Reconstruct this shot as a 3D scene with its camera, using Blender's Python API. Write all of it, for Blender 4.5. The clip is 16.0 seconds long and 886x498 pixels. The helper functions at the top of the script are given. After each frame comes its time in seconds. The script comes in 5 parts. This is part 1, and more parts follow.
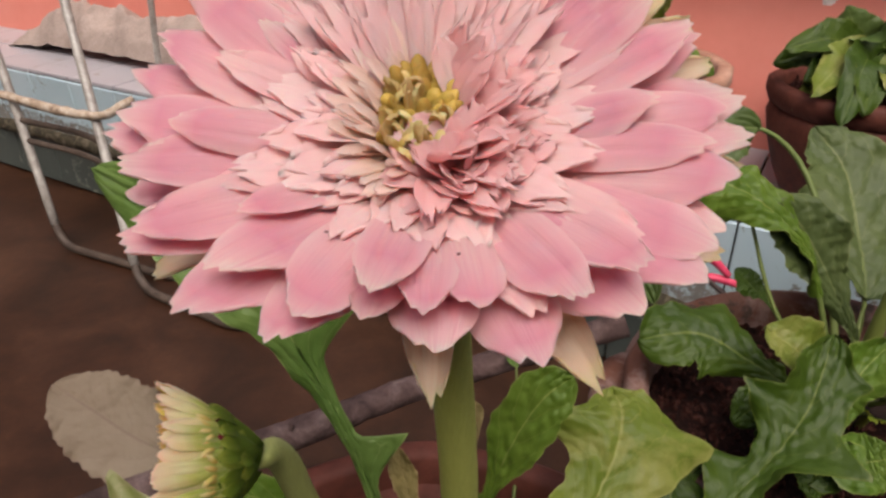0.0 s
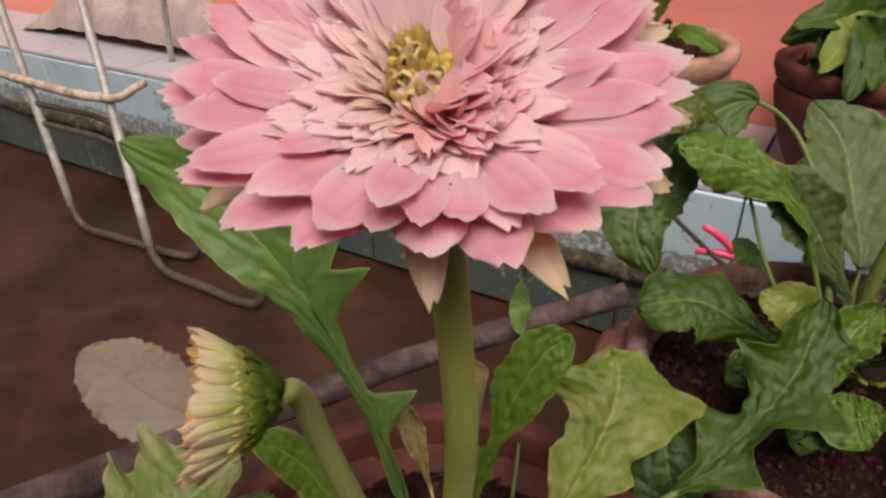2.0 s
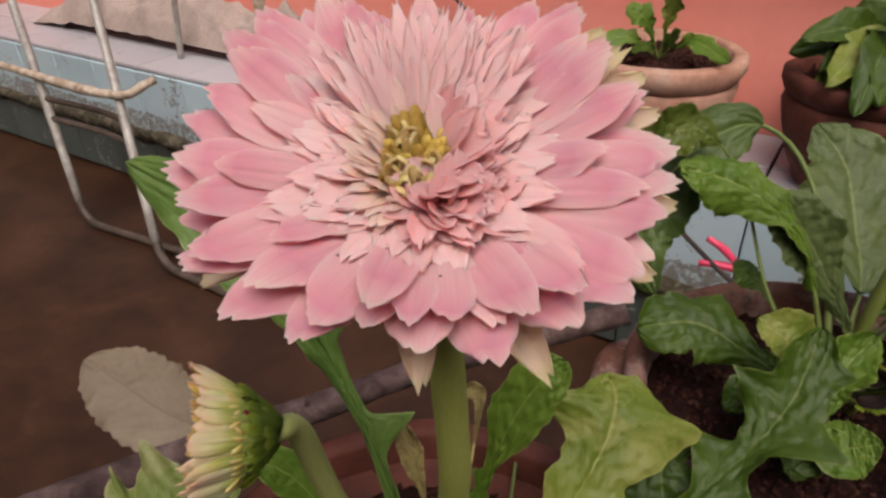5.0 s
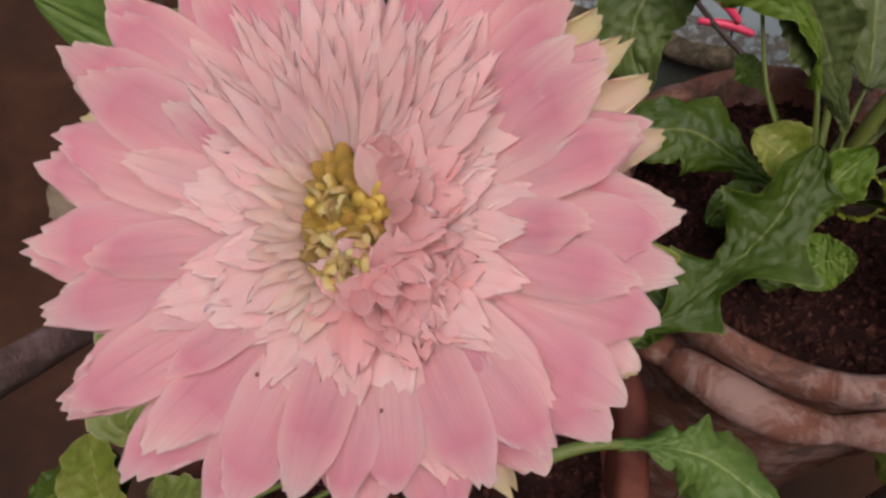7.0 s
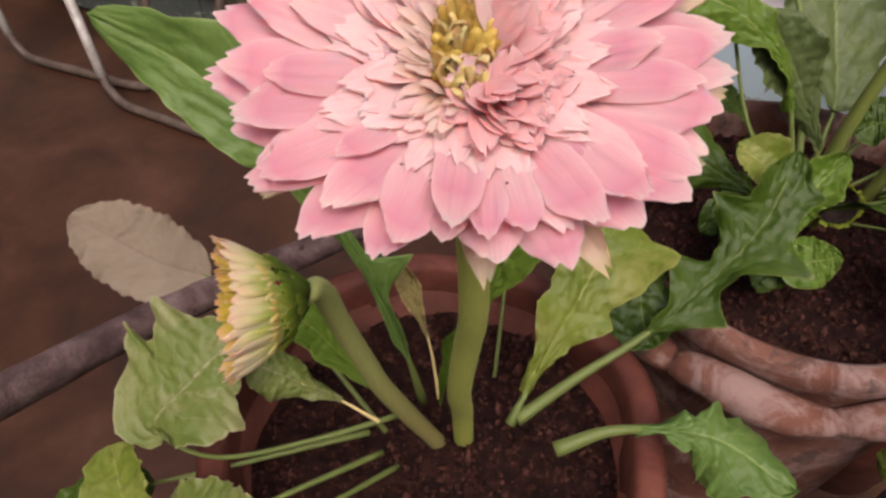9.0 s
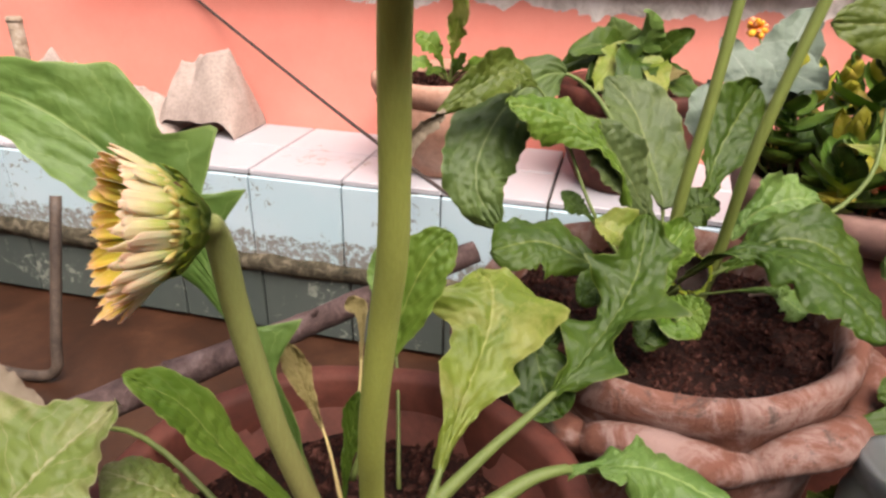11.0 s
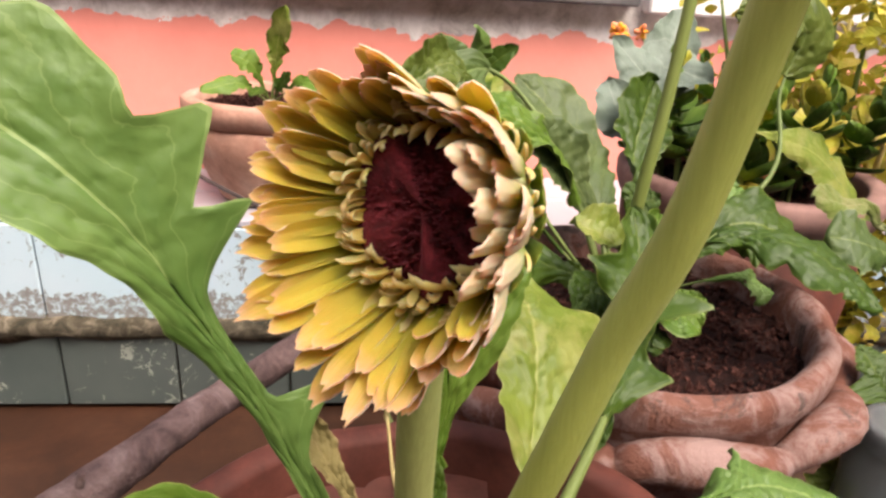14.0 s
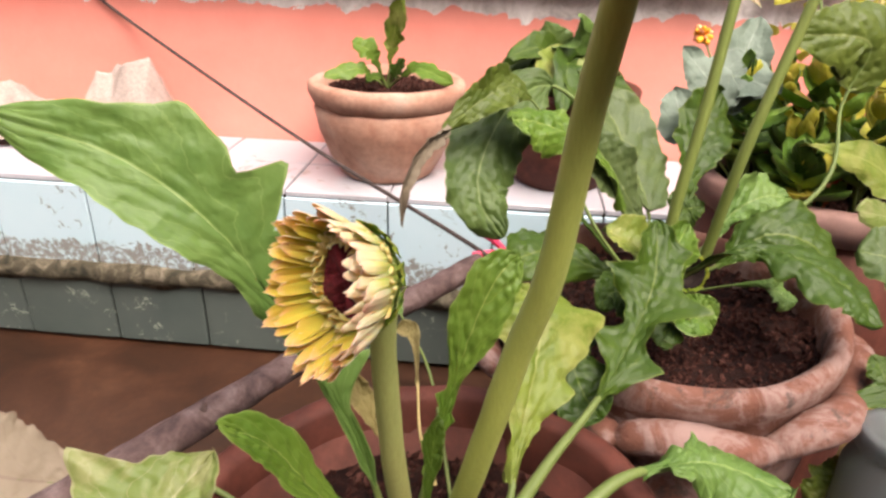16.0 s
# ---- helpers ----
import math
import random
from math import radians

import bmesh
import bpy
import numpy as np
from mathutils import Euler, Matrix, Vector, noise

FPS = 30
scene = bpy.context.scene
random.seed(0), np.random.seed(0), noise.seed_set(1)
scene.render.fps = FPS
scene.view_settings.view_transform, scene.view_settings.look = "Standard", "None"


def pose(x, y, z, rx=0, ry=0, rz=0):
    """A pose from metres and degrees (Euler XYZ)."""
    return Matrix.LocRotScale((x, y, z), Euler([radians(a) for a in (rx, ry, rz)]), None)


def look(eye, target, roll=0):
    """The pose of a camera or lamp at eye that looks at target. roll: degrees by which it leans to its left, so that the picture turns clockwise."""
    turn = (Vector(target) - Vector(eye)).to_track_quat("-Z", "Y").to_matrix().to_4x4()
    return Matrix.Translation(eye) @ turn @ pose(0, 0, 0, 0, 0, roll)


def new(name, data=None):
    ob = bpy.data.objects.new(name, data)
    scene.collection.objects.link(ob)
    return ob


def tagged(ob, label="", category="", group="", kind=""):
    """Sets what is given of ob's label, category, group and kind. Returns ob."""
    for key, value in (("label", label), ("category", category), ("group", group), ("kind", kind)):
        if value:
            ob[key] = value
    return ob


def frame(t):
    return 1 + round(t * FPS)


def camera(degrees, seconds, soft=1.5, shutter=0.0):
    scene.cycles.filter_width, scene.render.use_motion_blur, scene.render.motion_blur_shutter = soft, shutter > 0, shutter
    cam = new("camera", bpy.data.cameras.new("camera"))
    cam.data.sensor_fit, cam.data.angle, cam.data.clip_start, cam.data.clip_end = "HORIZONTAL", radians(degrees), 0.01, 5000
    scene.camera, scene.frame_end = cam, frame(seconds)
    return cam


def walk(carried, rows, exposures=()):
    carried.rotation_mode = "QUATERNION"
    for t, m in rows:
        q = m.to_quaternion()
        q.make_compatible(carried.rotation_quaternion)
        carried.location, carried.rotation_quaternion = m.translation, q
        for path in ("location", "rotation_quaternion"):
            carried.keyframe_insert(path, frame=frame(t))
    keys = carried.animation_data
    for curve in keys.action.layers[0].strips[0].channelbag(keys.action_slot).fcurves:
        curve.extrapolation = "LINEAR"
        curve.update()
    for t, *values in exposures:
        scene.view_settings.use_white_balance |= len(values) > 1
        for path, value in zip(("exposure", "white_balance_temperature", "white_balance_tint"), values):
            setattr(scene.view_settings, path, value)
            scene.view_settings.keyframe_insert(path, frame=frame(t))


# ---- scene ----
cam = camera(66.7, 16.0, soft=2.6)
ROWS = [
    (0.0, (0.0000, 0.0000, 0.8000), (-0.0080, 0.8679, 0.3034), -1.28),
    (0.5, (0.0024, -0.0026, 0.7991), (-0.0181, 0.8654, 0.3029), -2.10),
    (1.0, (0.0012, -0.0052, 0.7982), (-0.0122, 0.8423, 0.2677), -1.86),
    (1.5, (0.0037, -0.0113, 0.7990), (-0.0188, 0.8351, 0.2670), -1.86),
    (2.0, (0.0025, -0.0219, 0.8030), (-0.0215, 0.8328, 0.2844), -2.06),
    (2.5, (0.0052, -0.0371, 0.8100), (-0.0176, 0.8356, 0.3222), -1.92),
    (3.0, (0.0041, -0.0500, 0.8156), (-0.0200, 0.8255, 0.3330), -1.62),
    (3.2, (0.0054, -0.0534, 0.8173), (-0.0163, 0.8206, 0.3320), -1.50),
    (5.3, (0.0054, -0.0110, 0.8188), (-0.0303, 0.8281, 0.2760), -1.01),
    (5.5, (0.0055, -0.0070, 0.8207), (-0.0305, 0.8139, 0.2508), -0.85),
    (6.0, (0.0082, 0.0104, 0.8294), (-0.0085, 0.7817, 0.1931), -1.14),
    (6.5, (0.0084, 0.0251, 0.8373), (-0.0159, 0.7041, 0.1035), -2.38),
    (7.0, (0.0122, 0.0385, 0.8440), (-0.0069, 0.6307, 0.0384), -2.89),
    (7.5, (0.0064, 0.0414, 0.8561), (-0.0331, 0.5843, 0.0172), -5.35),
    (8.0, (0.0063, 0.0399, 0.8539), (-0.0109, 0.5706, 0.0065), -3.71),
    (10.3, (-0.0390, -0.0792, 0.7674), (0.0902, 0.7939, 0.2973), 0.48),
    (10.5, (-0.0356, -0.0749, 0.7543), (0.1309, 0.7971, 0.2940), 1.34),
    (11.0, (-0.0423, -0.0640, 0.7343), (0.2214, 0.7986, 0.3026), 1.26),
    (11.5, (-0.0785, -0.0320, 0.7158), (0.2970, 0.7985, 0.3043), 3.51),
    (11.6, (-0.0895, -0.0217, 0.7184), (0.3068, 0.7975, 0.3040), 3.63),
    (12.0, (-0.0972, -0.0036, 0.7061), (0.3561, 0.7824, 0.2857), 3.42),
    (12.5, (-0.1170, 0.0141, 0.7004), (0.3965, 0.7777, 0.3089), 3.74),
    (13.0, (-0.1271, 0.0427, 0.6917), (0.4235, 0.7899, 0.3196), 3.65),
    (13.5, (-0.1297, 0.0533, 0.6878), (0.4272, 0.7924, 0.3087), 2.94),
    (14.0, (-0.1273, 0.0568, 0.6860), (0.4291, 0.7977, 0.3097), 3.33),
    (14.5, (-0.1248, 0.0545, 0.6875), (0.4272, 0.7932, 0.3006), 3.72),
    (15.0, (-0.1210, 0.0512, 0.6904), (0.4250, 0.7908, 0.2968), 3.88),
    (15.5, (-0.1181, 0.0298, 0.7057), (0.3944, 0.8000, 0.3260), 3.49),
    (15.7, (-0.1226, 0.0037, 0.7232), (0.3412, 0.7929, 0.3206), 3.57),
    (16.0, (-0.1232, -0.0350, 0.7485), (0.2666, 0.7785, 0.3169), 1.61),
]
walk(cam, [(t, look(eye, target, roll)) for t, eye, target, roll in ROWS],
     exposures=[(0.0, -0.02, 6450, 13), (3.2, -0.06, 6450, 12), (5.5, -0.22, 6450, 14), (7.0, -0.38, 6380, 17), (8.2, -0.38, 6380, 17), (9.2, 0.4, 6450, 18),
                (10.3, 0.84, 6400, 9), (11.0, 0.92, 6450, 11), (12.0, 1.07, 6500, 11), (12.6, 1.10, 6500, 12), (13.0, 1.28, 6500, 12), (13.5, 1.20, 6500, 12), (14.0, 1.18, 6500, 13), (14.8, 1.17, 6500, 13), (15.5, 1.30, 6450, 10), (16.0, 1.19, 6500, 11)])

# ---- sky and sun: bright overcast courtyard ----
world = bpy.data.worlds.new("overcast_sky")
scene.world = world
world.use_nodes = True
wn = world.node_tree.nodes
sky = wn.new("ShaderNodeTexSky")
sky.sky_type = "NISHITA"
sky.sun_disc = False
sky.sun_elevation, sky.sun_rotation = radians(57), radians(175)
sky.air_density, sky.dust_density, sky.ozone_density = 0.7, 6.0, 0.4
world.node_tree.links.new(sky.outputs[0], wn["Background"].inputs[0])
wn["Background"].inputs[1].default_value = 0.15
sun = new("sun", bpy.data.lights.new("sun", "SUN"))
sun.data.energy, sun.data.angle, sun.data.color = 3.0, radians(50), (1.0, 0.93, 0.84)
sun.matrix_world = look((0.15, -1.55, 3.2), (0, 0.2, 0.4))


# ---- materials ----
def ramp(nt, fac, stops):
    r = nt.nodes.new("ShaderNodeValToRGB")
    r.color_ramp.elements[0].position, r.color_ramp.elements[0].color = stops[0][0], (*stops[0][1], 1)
    r.color_ramp.elements[1].position, r.color_ramp.elements[1].color = stops[-1][0], (*stops[-1][1], 1)
    for p, c in stops[1:-1]:
        r.color_ramp.elements.new(p).color = (*c, 1)
    nt.links.new(fac, r.inputs[0])
    return r.outputs[0]


def mixc(nt, fac, a, b, mode="MIX"):
    m = nt.nodes.new("ShaderNodeMix")
    m.data_type, m.blend_type = "RGBA", mode
    for sock, val in ((m.inputs[0], fac), (m.inputs[6], a), (m.inputs[7], b)):
        if isinstance(val, (int, float)):
            sock.default_value = val
        elif isinstance(val, tuple):
            sock.default_value = (*val, 1)
        else:
            nt.links.new(val, sock)
    return m.outputs[2]


def mth(nt, op, a, b=0.0, c=0.0):
    m = nt.nodes.new("ShaderNodeMath")
    m.operation = op
    for sock, val in zip(m.inputs, (a, b, c)):
        if isinstance(val, (int, float)):
            sock.default_value = val
        else:
            nt.links.new(val, sock)
    return m.outputs[0]


def noise_tex(nt, scale, detail=4.0, rough=0.55, coords=None, distort=0.0):
    n = nt.nodes.new("ShaderNodeTexNoise")
    n.inputs["Scale"].default_value, n.inputs["Detail"].default_value = scale, detail
    n.inputs["Roughness"].default_value, n.inputs["Distortion"].default_value = rough, distort
    if coords is None:
        coords = nt.nodes.new("ShaderNodeNewGeometry").outputs["Position"]
    nt.links.new(coords, n.inputs["Vector"])
    return n.outputs["Fac"]


def base_mat(name, rough=0.7, metal=0.0, spec=0.5):
    m = bpy.data.materials.new(name)
    m.use_nodes = True
    b = m.node_tree.nodes["Principled BSDF"]
    b.inputs["Roughness"].default_value, b.inputs["Metallic"].default_value = rough, metal
    b.inputs["Specular IOR Level"].default_value = spec
    return m, m.node_tree, b


def bump(nt, b, height, strength, dist):
    n = nt.nodes.new("ShaderNodeBump")
    n.inputs["Strength"].default_value, n.inputs["Distance"].default_value = strength, dist
    nt.links.new(height, n.inputs["Height"])
    nt.links.new(n.outputs[0], b.inputs["Normal"])


def rough_surface(name, colors, scale, rough=0.8, bump_d=0.001, bump_s=0.6, fine=6.0, spec=0.3, wide=3.0):
    """A surface of broad stains and fine grain."""
    m, nt, b = base_mat(name, rough, spec=spec)
    big = noise_tex(nt, scale, 5, 0.6, distort=0.6)
    col = ramp(nt, big, [(0.3 + 0.4 * i / max(1, len(colors) - 1), c) for i, c in enumerate(colors)])
    grain = noise_tex(nt, scale * fine, 4, 0.7)
    col = mixc(nt, 0.35, col, ramp(nt, grain, [(0.3, (0.25, 0.25, 0.25)), (0.7, (0.8, 0.8, 0.8))]), "OVERLAY")
    nt.links.new(col, b.inputs["Base Color"])
    bump(nt, b, mth(nt, "ADD", mth(nt, "MULTIPLY", grain, 0.5), big), bump_s, bump_d)
    return m


def leaf_mat(name, dark, light, vein, gloss=0.42, blotch=None, translucent=0.2):
    m, nt, b = base_mat(name, gloss + 0.05, spec=0.26)
    uv = nt.nodes.new("ShaderNodeUVMap").outputs[0]
    s = nt.nodes.new("ShaderNodeSeparateXYZ")
    nt.links.new(uv, s.inputs[0])
    u, v = s.outputs[0], s.outputs[1]
    a = mth(nt, "ABSOLUTE", mth(nt, "MULTIPLY_ADD", v, 2.0, -1.0))
    geo = nt.nodes.new("ShaderNodeNewGeometry").outputs["Position"]
    wob = noise_tex(nt, 34, 4, 0.6, geo)
    vc = mth(nt, "MULTIPLY_ADD", u, 6.0, mth(nt, "MULTIPLY_ADD", a, -2.0, mth(nt, "MULTIPLY", wob, 1.7)))
    line = mth(nt, "ABSOLUTE", mth(nt, "MULTIPLY_ADD", mth(nt, "FRACT", vc), 2.0, -1.0))
    side = mth(nt, "MULTIPLY", mth(nt, "GREATER_THAN", line, 0.945), 0.34)
    ridge = mth(nt, "SMOOTH_MIN", line, 0.9, 0.3)
    midrib = mth(nt, "LESS_THAN", a, 0.028)
    n1 = noise_tex(nt, 22, 4, 0.6, geo)
    n2 = noise_tex(nt, 260, 3, 0.6, geo)
    col = ramp(nt, n1, [(0.32, dark), (0.68, light)])
    if blotch:
        col = mixc(nt, ramp(nt, noise_tex(nt, 30, 5, 0.65, geo, 0.7), [(0.47, (0, 0, 0)), (0.6, (1, 1, 1))]), col, blotch)
    col = mixc(nt, mth(nt, "MULTIPLY", n2, 0.35), col, dark)
    col = mixc(nt, side, col, vein)
    col = mixc(nt, mth(nt, "MULTIPLY", midrib, 0.8), col, vein)
    edge = mth(nt, "MULTIPLY", mth(nt, "GREATER_THAN", a, 0.965), 0.6)
    col = mixc(nt, edge, col, vein)
    nt.links.new(col, b.inputs["Base Color"])
    cells = nt.nodes.new("ShaderNodeTexVoronoi")
    cells.feature = "SMOOTH_F1"
    cells.inputs["Scale"].default_value = 210
    nt.links.new(geo, cells.inputs["Vector"])
    h = mth(nt, "ADD", mth(nt, "MULTIPLY", ridge, -0.45), mth(nt, "MULTIPLY", cells.outputs["Distance"], 0.7))
    bump(nt, b, h, 0.75, 0.0014)
    tr = nt.nodes.new("ShaderNodeBsdfTranslucent")
    nt.links.new(mixc(nt, 0.5, col, tuple(min(1, c * 1.6) for c in light)), tr.inputs[0])
    mx = nt.nodes.new("ShaderNodeMixShader")
    mx.inputs[0].default_value = translucent
    nt.links.new(b.outputs[0], mx.inputs[1])
    nt.links.new(tr.outputs[0], mx.inputs[2])
    nt.links.new(mx.outputs[0], nt.nodes["Material Output"].inputs[0])
    return m


def petal_mat(name, stops, streak, rough=0.6, translucent=0.42, specks=True, margin=None):
    """Petal colour runs along the petal (u), with fine length-wise streaks and per-petal change."""
    m, nt, b = base_mat(name, rough, spec=0.25)
    s = nt.nodes.new("ShaderNodeSeparateXYZ")
    nt.links.new(nt.nodes.new("ShaderNodeUVMap").outputs[0], s.inputs[0])
    u, v = s.outputs[0], s.outputs[1]
    rnd = nt.nodes.new("ShaderNodeObjectInfo").outputs["Random"]
    geo = nt.nodes.new("ShaderNodeNewGeometry").outputs["Position"]
    shift = mth(nt, "MULTIPLY_ADD", rnd, 0.34, mth(nt, "MULTIPLY_ADD", noise_tex(nt, 60, 3, 0.5, geo), 0.40, -0.37))
    uu = mth(nt, "ADD", u, mth(nt, "MULTIPLY", shift, mth(nt, "SUBTRACT", 1.0, mth(nt, "POWER", u, 6.0))))
    col = ramp(nt, uu, stops)
    comb = nt.nodes.new("ShaderNodeCombineXYZ")
    nt.links.new(mth(nt, "MULTIPLY", v, 22.0), comb.inputs[0])
    nt.links.new(mth(nt, "MULTIPLY_ADD", u, 1.1, mth(nt, "MULTIPLY", rnd, 30.0)), comb.inputs[1])
    lines = noise_tex(nt, 1.6, 4, 0.7, comb.outputs[0])
    col = mixc(nt, mth(nt, "MULTIPLY", ramp(nt, lines, [(0.42, (0, 0, 0)), (0.70, (1, 1, 1))]), 0.7), col, streak)
    if margin:
        a = mth(nt, "ABSOLUTE", mth(nt, "MULTIPLY_ADD", v, 2.0, -1.0))
        col = mixc(nt, mth(nt, "MULTIPLY", mth(nt, "POWER", a, 4.0), 0.75), col, margin)
    if specks:
        vor = nt.nodes.new("ShaderNodeTexVoronoi")
        vor.inputs["Scale"].default_value = 130
        nt.links.new(geo, vor.inputs["Vector"])
        dot = mth(nt, "MULTIPLY", mth(nt, "LESS_THAN", vor.outputs["Distance"], 0.05), mth(nt, "GREATER_THAN", noise_tex(nt, 70, 1, 0.5, geo), 0.6))
        col = mixc(nt, mth(nt, "MULTIPLY", dot, 0.8), col, (0.16, 0.03, 0.03))
    nt.links.new(col, b.inputs["Base Color"])
    b.inputs["Subsurface Weight"].default_value, b.inputs["Subsurface Scale"].default_value = 0.6, 0.0016
    b.inputs["Subsurface Radius"].default_value = (1.0, 0.6, 0.5)
    bump(nt, b, lines, 0.6, 0.0005)
    tr = nt.nodes.new("ShaderNodeBsdfTranslucent")
    nt.links.new(col, tr.inputs[0])
    mx = nt.nodes.new("ShaderNodeMixShader")
    mx.inputs[0].default_value = translucent
    nt.links.new(b.outputs[0], mx.inputs[1])
    nt.links.new(tr.outputs[0], mx.inputs[2])
    nt.links.new(mx.outputs[0], nt.nodes["Material Output"].inputs[0])
    return m


def stem_mat(name, low, high, z0, z1):
    m, nt, b = base_mat(name, 0.55, spec=0.35)
    geo = nt.nodes.new("ShaderNodeNewGeometry").outputs["Position"]
    s = nt.nodes.new("ShaderNodeSeparateXYZ")
    nt.links.new(geo, s.inputs[0])
    f = mth(nt, "DIVIDE", mth(nt, "SUBTRACT", s.outputs[2], z0), z1 - z0)
    f = mth(nt, "ADD", f, mth(nt, "MULTIPLY_ADD", noise_tex(nt, 60, 4, 0.6, geo), 0.4, -0.2))
    col = ramp(nt, f, [(0.0, low), (1.0, high)])
    mp = nt.nodes.new("ShaderNodeMapping")
    mp.inputs["Scale"].default_value = (900, 900, 40)
    nt.links.new(geo, mp.inputs[0])
    fib = noise_tex(nt, 1.0, 3, 0.6, mp.outputs[0])
    col = mixc(nt, mth(nt, "MULTIPLY", fib, 0.5), col, tuple(min(1, c * 1.7 + 0.03) for c in high))
    nt.links.new(col, b.inputs["Base Color"])
    bump(nt, b, fib, 0.4, 0.0004)
    return m


PINK = petal_mat("pink_ray_petal", [(0.0, (0.96, 0.72, 0.63)), (0.3, (0.94, 0.65, 0.61)), (0.6, (0.91, 0.53, 0.55)), (0.86, (0.83, 0.37, 0.45)), (0.97, (0.91, 0.60, 0.59)), (1.0, (0.95, 0.80, 0.70))], (0.82, 0.36, 0.45), translucent=0.45, margin=(0.95, 0.70, 0.67))
PINK_MID = petal_mat("soft_pink_petal", [(0.0, (0.97, 0.77, 0.69)), (0.4, (0.97, 0.70, 0.66)), (0.8, (0.95, 0.61, 0.61)), (1.0, (0.97, 0.76, 0.70))], (0.92, 0.54, 0.58), translucent=0.45)
PINK_SOFT = petal_mat("pale_pink_petal", [(0.0, (0.98, 0.79, 0.71)), (0.4, (0.98, 0.75, 0.705)), (0.8, (0.975, 0.68, 0.67)), (1.0, (0.985, 0.79, 0.75))], (0.965, 0.62, 0.64), translucent=0.45)
PEACH = petal_mat("peach_floret", [(0.0, (0.97, 0.76, 0.58)), (0.5, (0.98, 0.78, 0.68)), (1.0, (0.985, 0.82, 0.75))], (0.96, 0.70, 0.61), translucent=0.45, specks=False)
PINK_DEEP = petal_mat("rose_petal", [(0.0, (0.97, 0.58, 0.54)), (0.5, (0.97, 0.60, 0.59)), (1.0, (0.98, 0.68, 0.66))], (0.95, 0.52, 0.56), translucent=0.45, specks=False)
CREAM = petal_mat("cream_under_petal", [(0.0, (0.90, 0.74, 0.50)), (0.6, (0.93, 0.72, 0.58)), (0.92, (0.90, 0.72, 0.56)), (1.0, (0.80, 0.72, 0.40))], (0.86, 0.58, 0.42), translucent=0.5, specks=False)
OCHRE = petal_mat("ochre_floret", [(0.0, (0.42, 0.28, 0.06)), (0.5, (0.60, 0.43, 0.14)), (1.0, (0.78, 0.60, 0.30))], (0.48, 0.33, 0.08), specks=False)
OLIVE = rough_surface("olive_floret", [(0.30, 0.20, 0.03), (0.50, 0.36, 0.08)], 220, 0.55, 0.0002, 0.3)
BUD_IN = petal_mat("golden_bud_petal", [(0.0, (0.36, 0.42, 0.04)), (0.4, (0.58, 0.49, 0.06)), (0.82, (0.68, 0.49, 0.085)), (0.95, (0.82, 0.50, 0.22)), (1.0, (0.90, 0.56, 0.38))], (0.52, 0.42, 0.04), translucent=0.45, specks=False)
BUD_OUT = petal_mat("cream_bud_petal", [(0.0, (0.24, 0.38, 0.03)), (0.3, (0.56, 0.60, 0.12)), (0.55, (0.88, 0.79, 0.42)), (0.92, (0.94, 0.72, 0.51)), (1.0, (0.94, 0.60, 0.48))], (0.88, 0.67, 0.40), translucent=0.44, specks=False)
FRINGE = petal_mat("yellow_floret", [(0.0, (0.50, 0.34, 0.06)), (0.5, (0.76, 0.60, 0.18)), (1.0, (0.92, 0.78, 0.42))], (0.76, 0.58, 0.20), specks=False)
BRACT = petal_mat("green_bract", [(0.0, (0.10, 0.16, 0.018)), (0.6, (0.21, 0.30, 0.025)), (1.0, (0.36, 0.42, 0.06))], (0.08, 0.14, 0.02), specks=False)
LIME_FRINGE = petal_mat("lime_fringe", [(0.0, (0.16, 0.26, 0.02)), (0.5, (0.42, 0.52, 0.05)), (1.0, (0.62, 0.66, 0.10))], (0.25, 0.34, 0.03), specks=False)
MAROON = rough_surface("maroon_disc", [(0.045, 0.002, 0.004), (0.10, 0.006, 0.010), (0.18, 0.018, 0.022)], 260, 0.85, 0.0012, 1.0)
BLACKISH = rough_surface("dark_disc", [(0.006, 0.004, 0.003), (0.025, 0.01, 0.006)], 300, 0.8, 0.001, 1.0)

LEAF = leaf_mat("green_leaf", (0.027, 0.056, 0.004), (0.058, 0.096, 0.010), (0.125, 0.158, 0.029))
LEAF_SOFT = leaf_mat("soft_green_leaf", (0.072, 0.134, 0.025), (0.136, 0.208, 0.050), (0.216, 0.290, 0.094))
LEAF_DEEP = leaf_mat("deep_green_leaf", (0.022, 0.049, 0.003), (0.047, 0.085, 0.009), (0.099, 0.139, 0.024))
LEAF_FRESH = leaf_mat("fresh_green_leaf", (0.061, 0.120, 0.010), (0.128, 0.196, 0.025), (0.227, 0.273, 0.070))
LEAF_BLUE = leaf_mat("bluish_green_leaf", (0.046, 0.078, 0.016), (0.089, 0.129, 0.033), (0.158, 0.196, 0.069))
LEAF_GREYISH = leaf_mat("dull_green_leaf", (0.061, 0.090, 0.028), (0.106, 0.139, 0.045), (0.179, 0.207, 0.078))
LEAF_GREY = leaf_mat("grey_green_leaf", (0.115, 0.150, 0.112), (0.200, 0.245, 0.190), (0.27, 0.31, 0.25))
LEAF_LIME = leaf_mat("lime_leaf", (0.097, 0.140, 0.014), (0.170, 0.207, 0.031), (0.258, 0.267, 0.075), blotch=(0.221, 0.230, 0.058))
LEAF_PATCHY = leaf_mat("mottled_yellow_leaf", (0.100, 0.138, 0.026), (0.155, 0.190, 0.046), (0.28, 0.26, 0.14), blotch=(0.22, 0.22, 0.09))
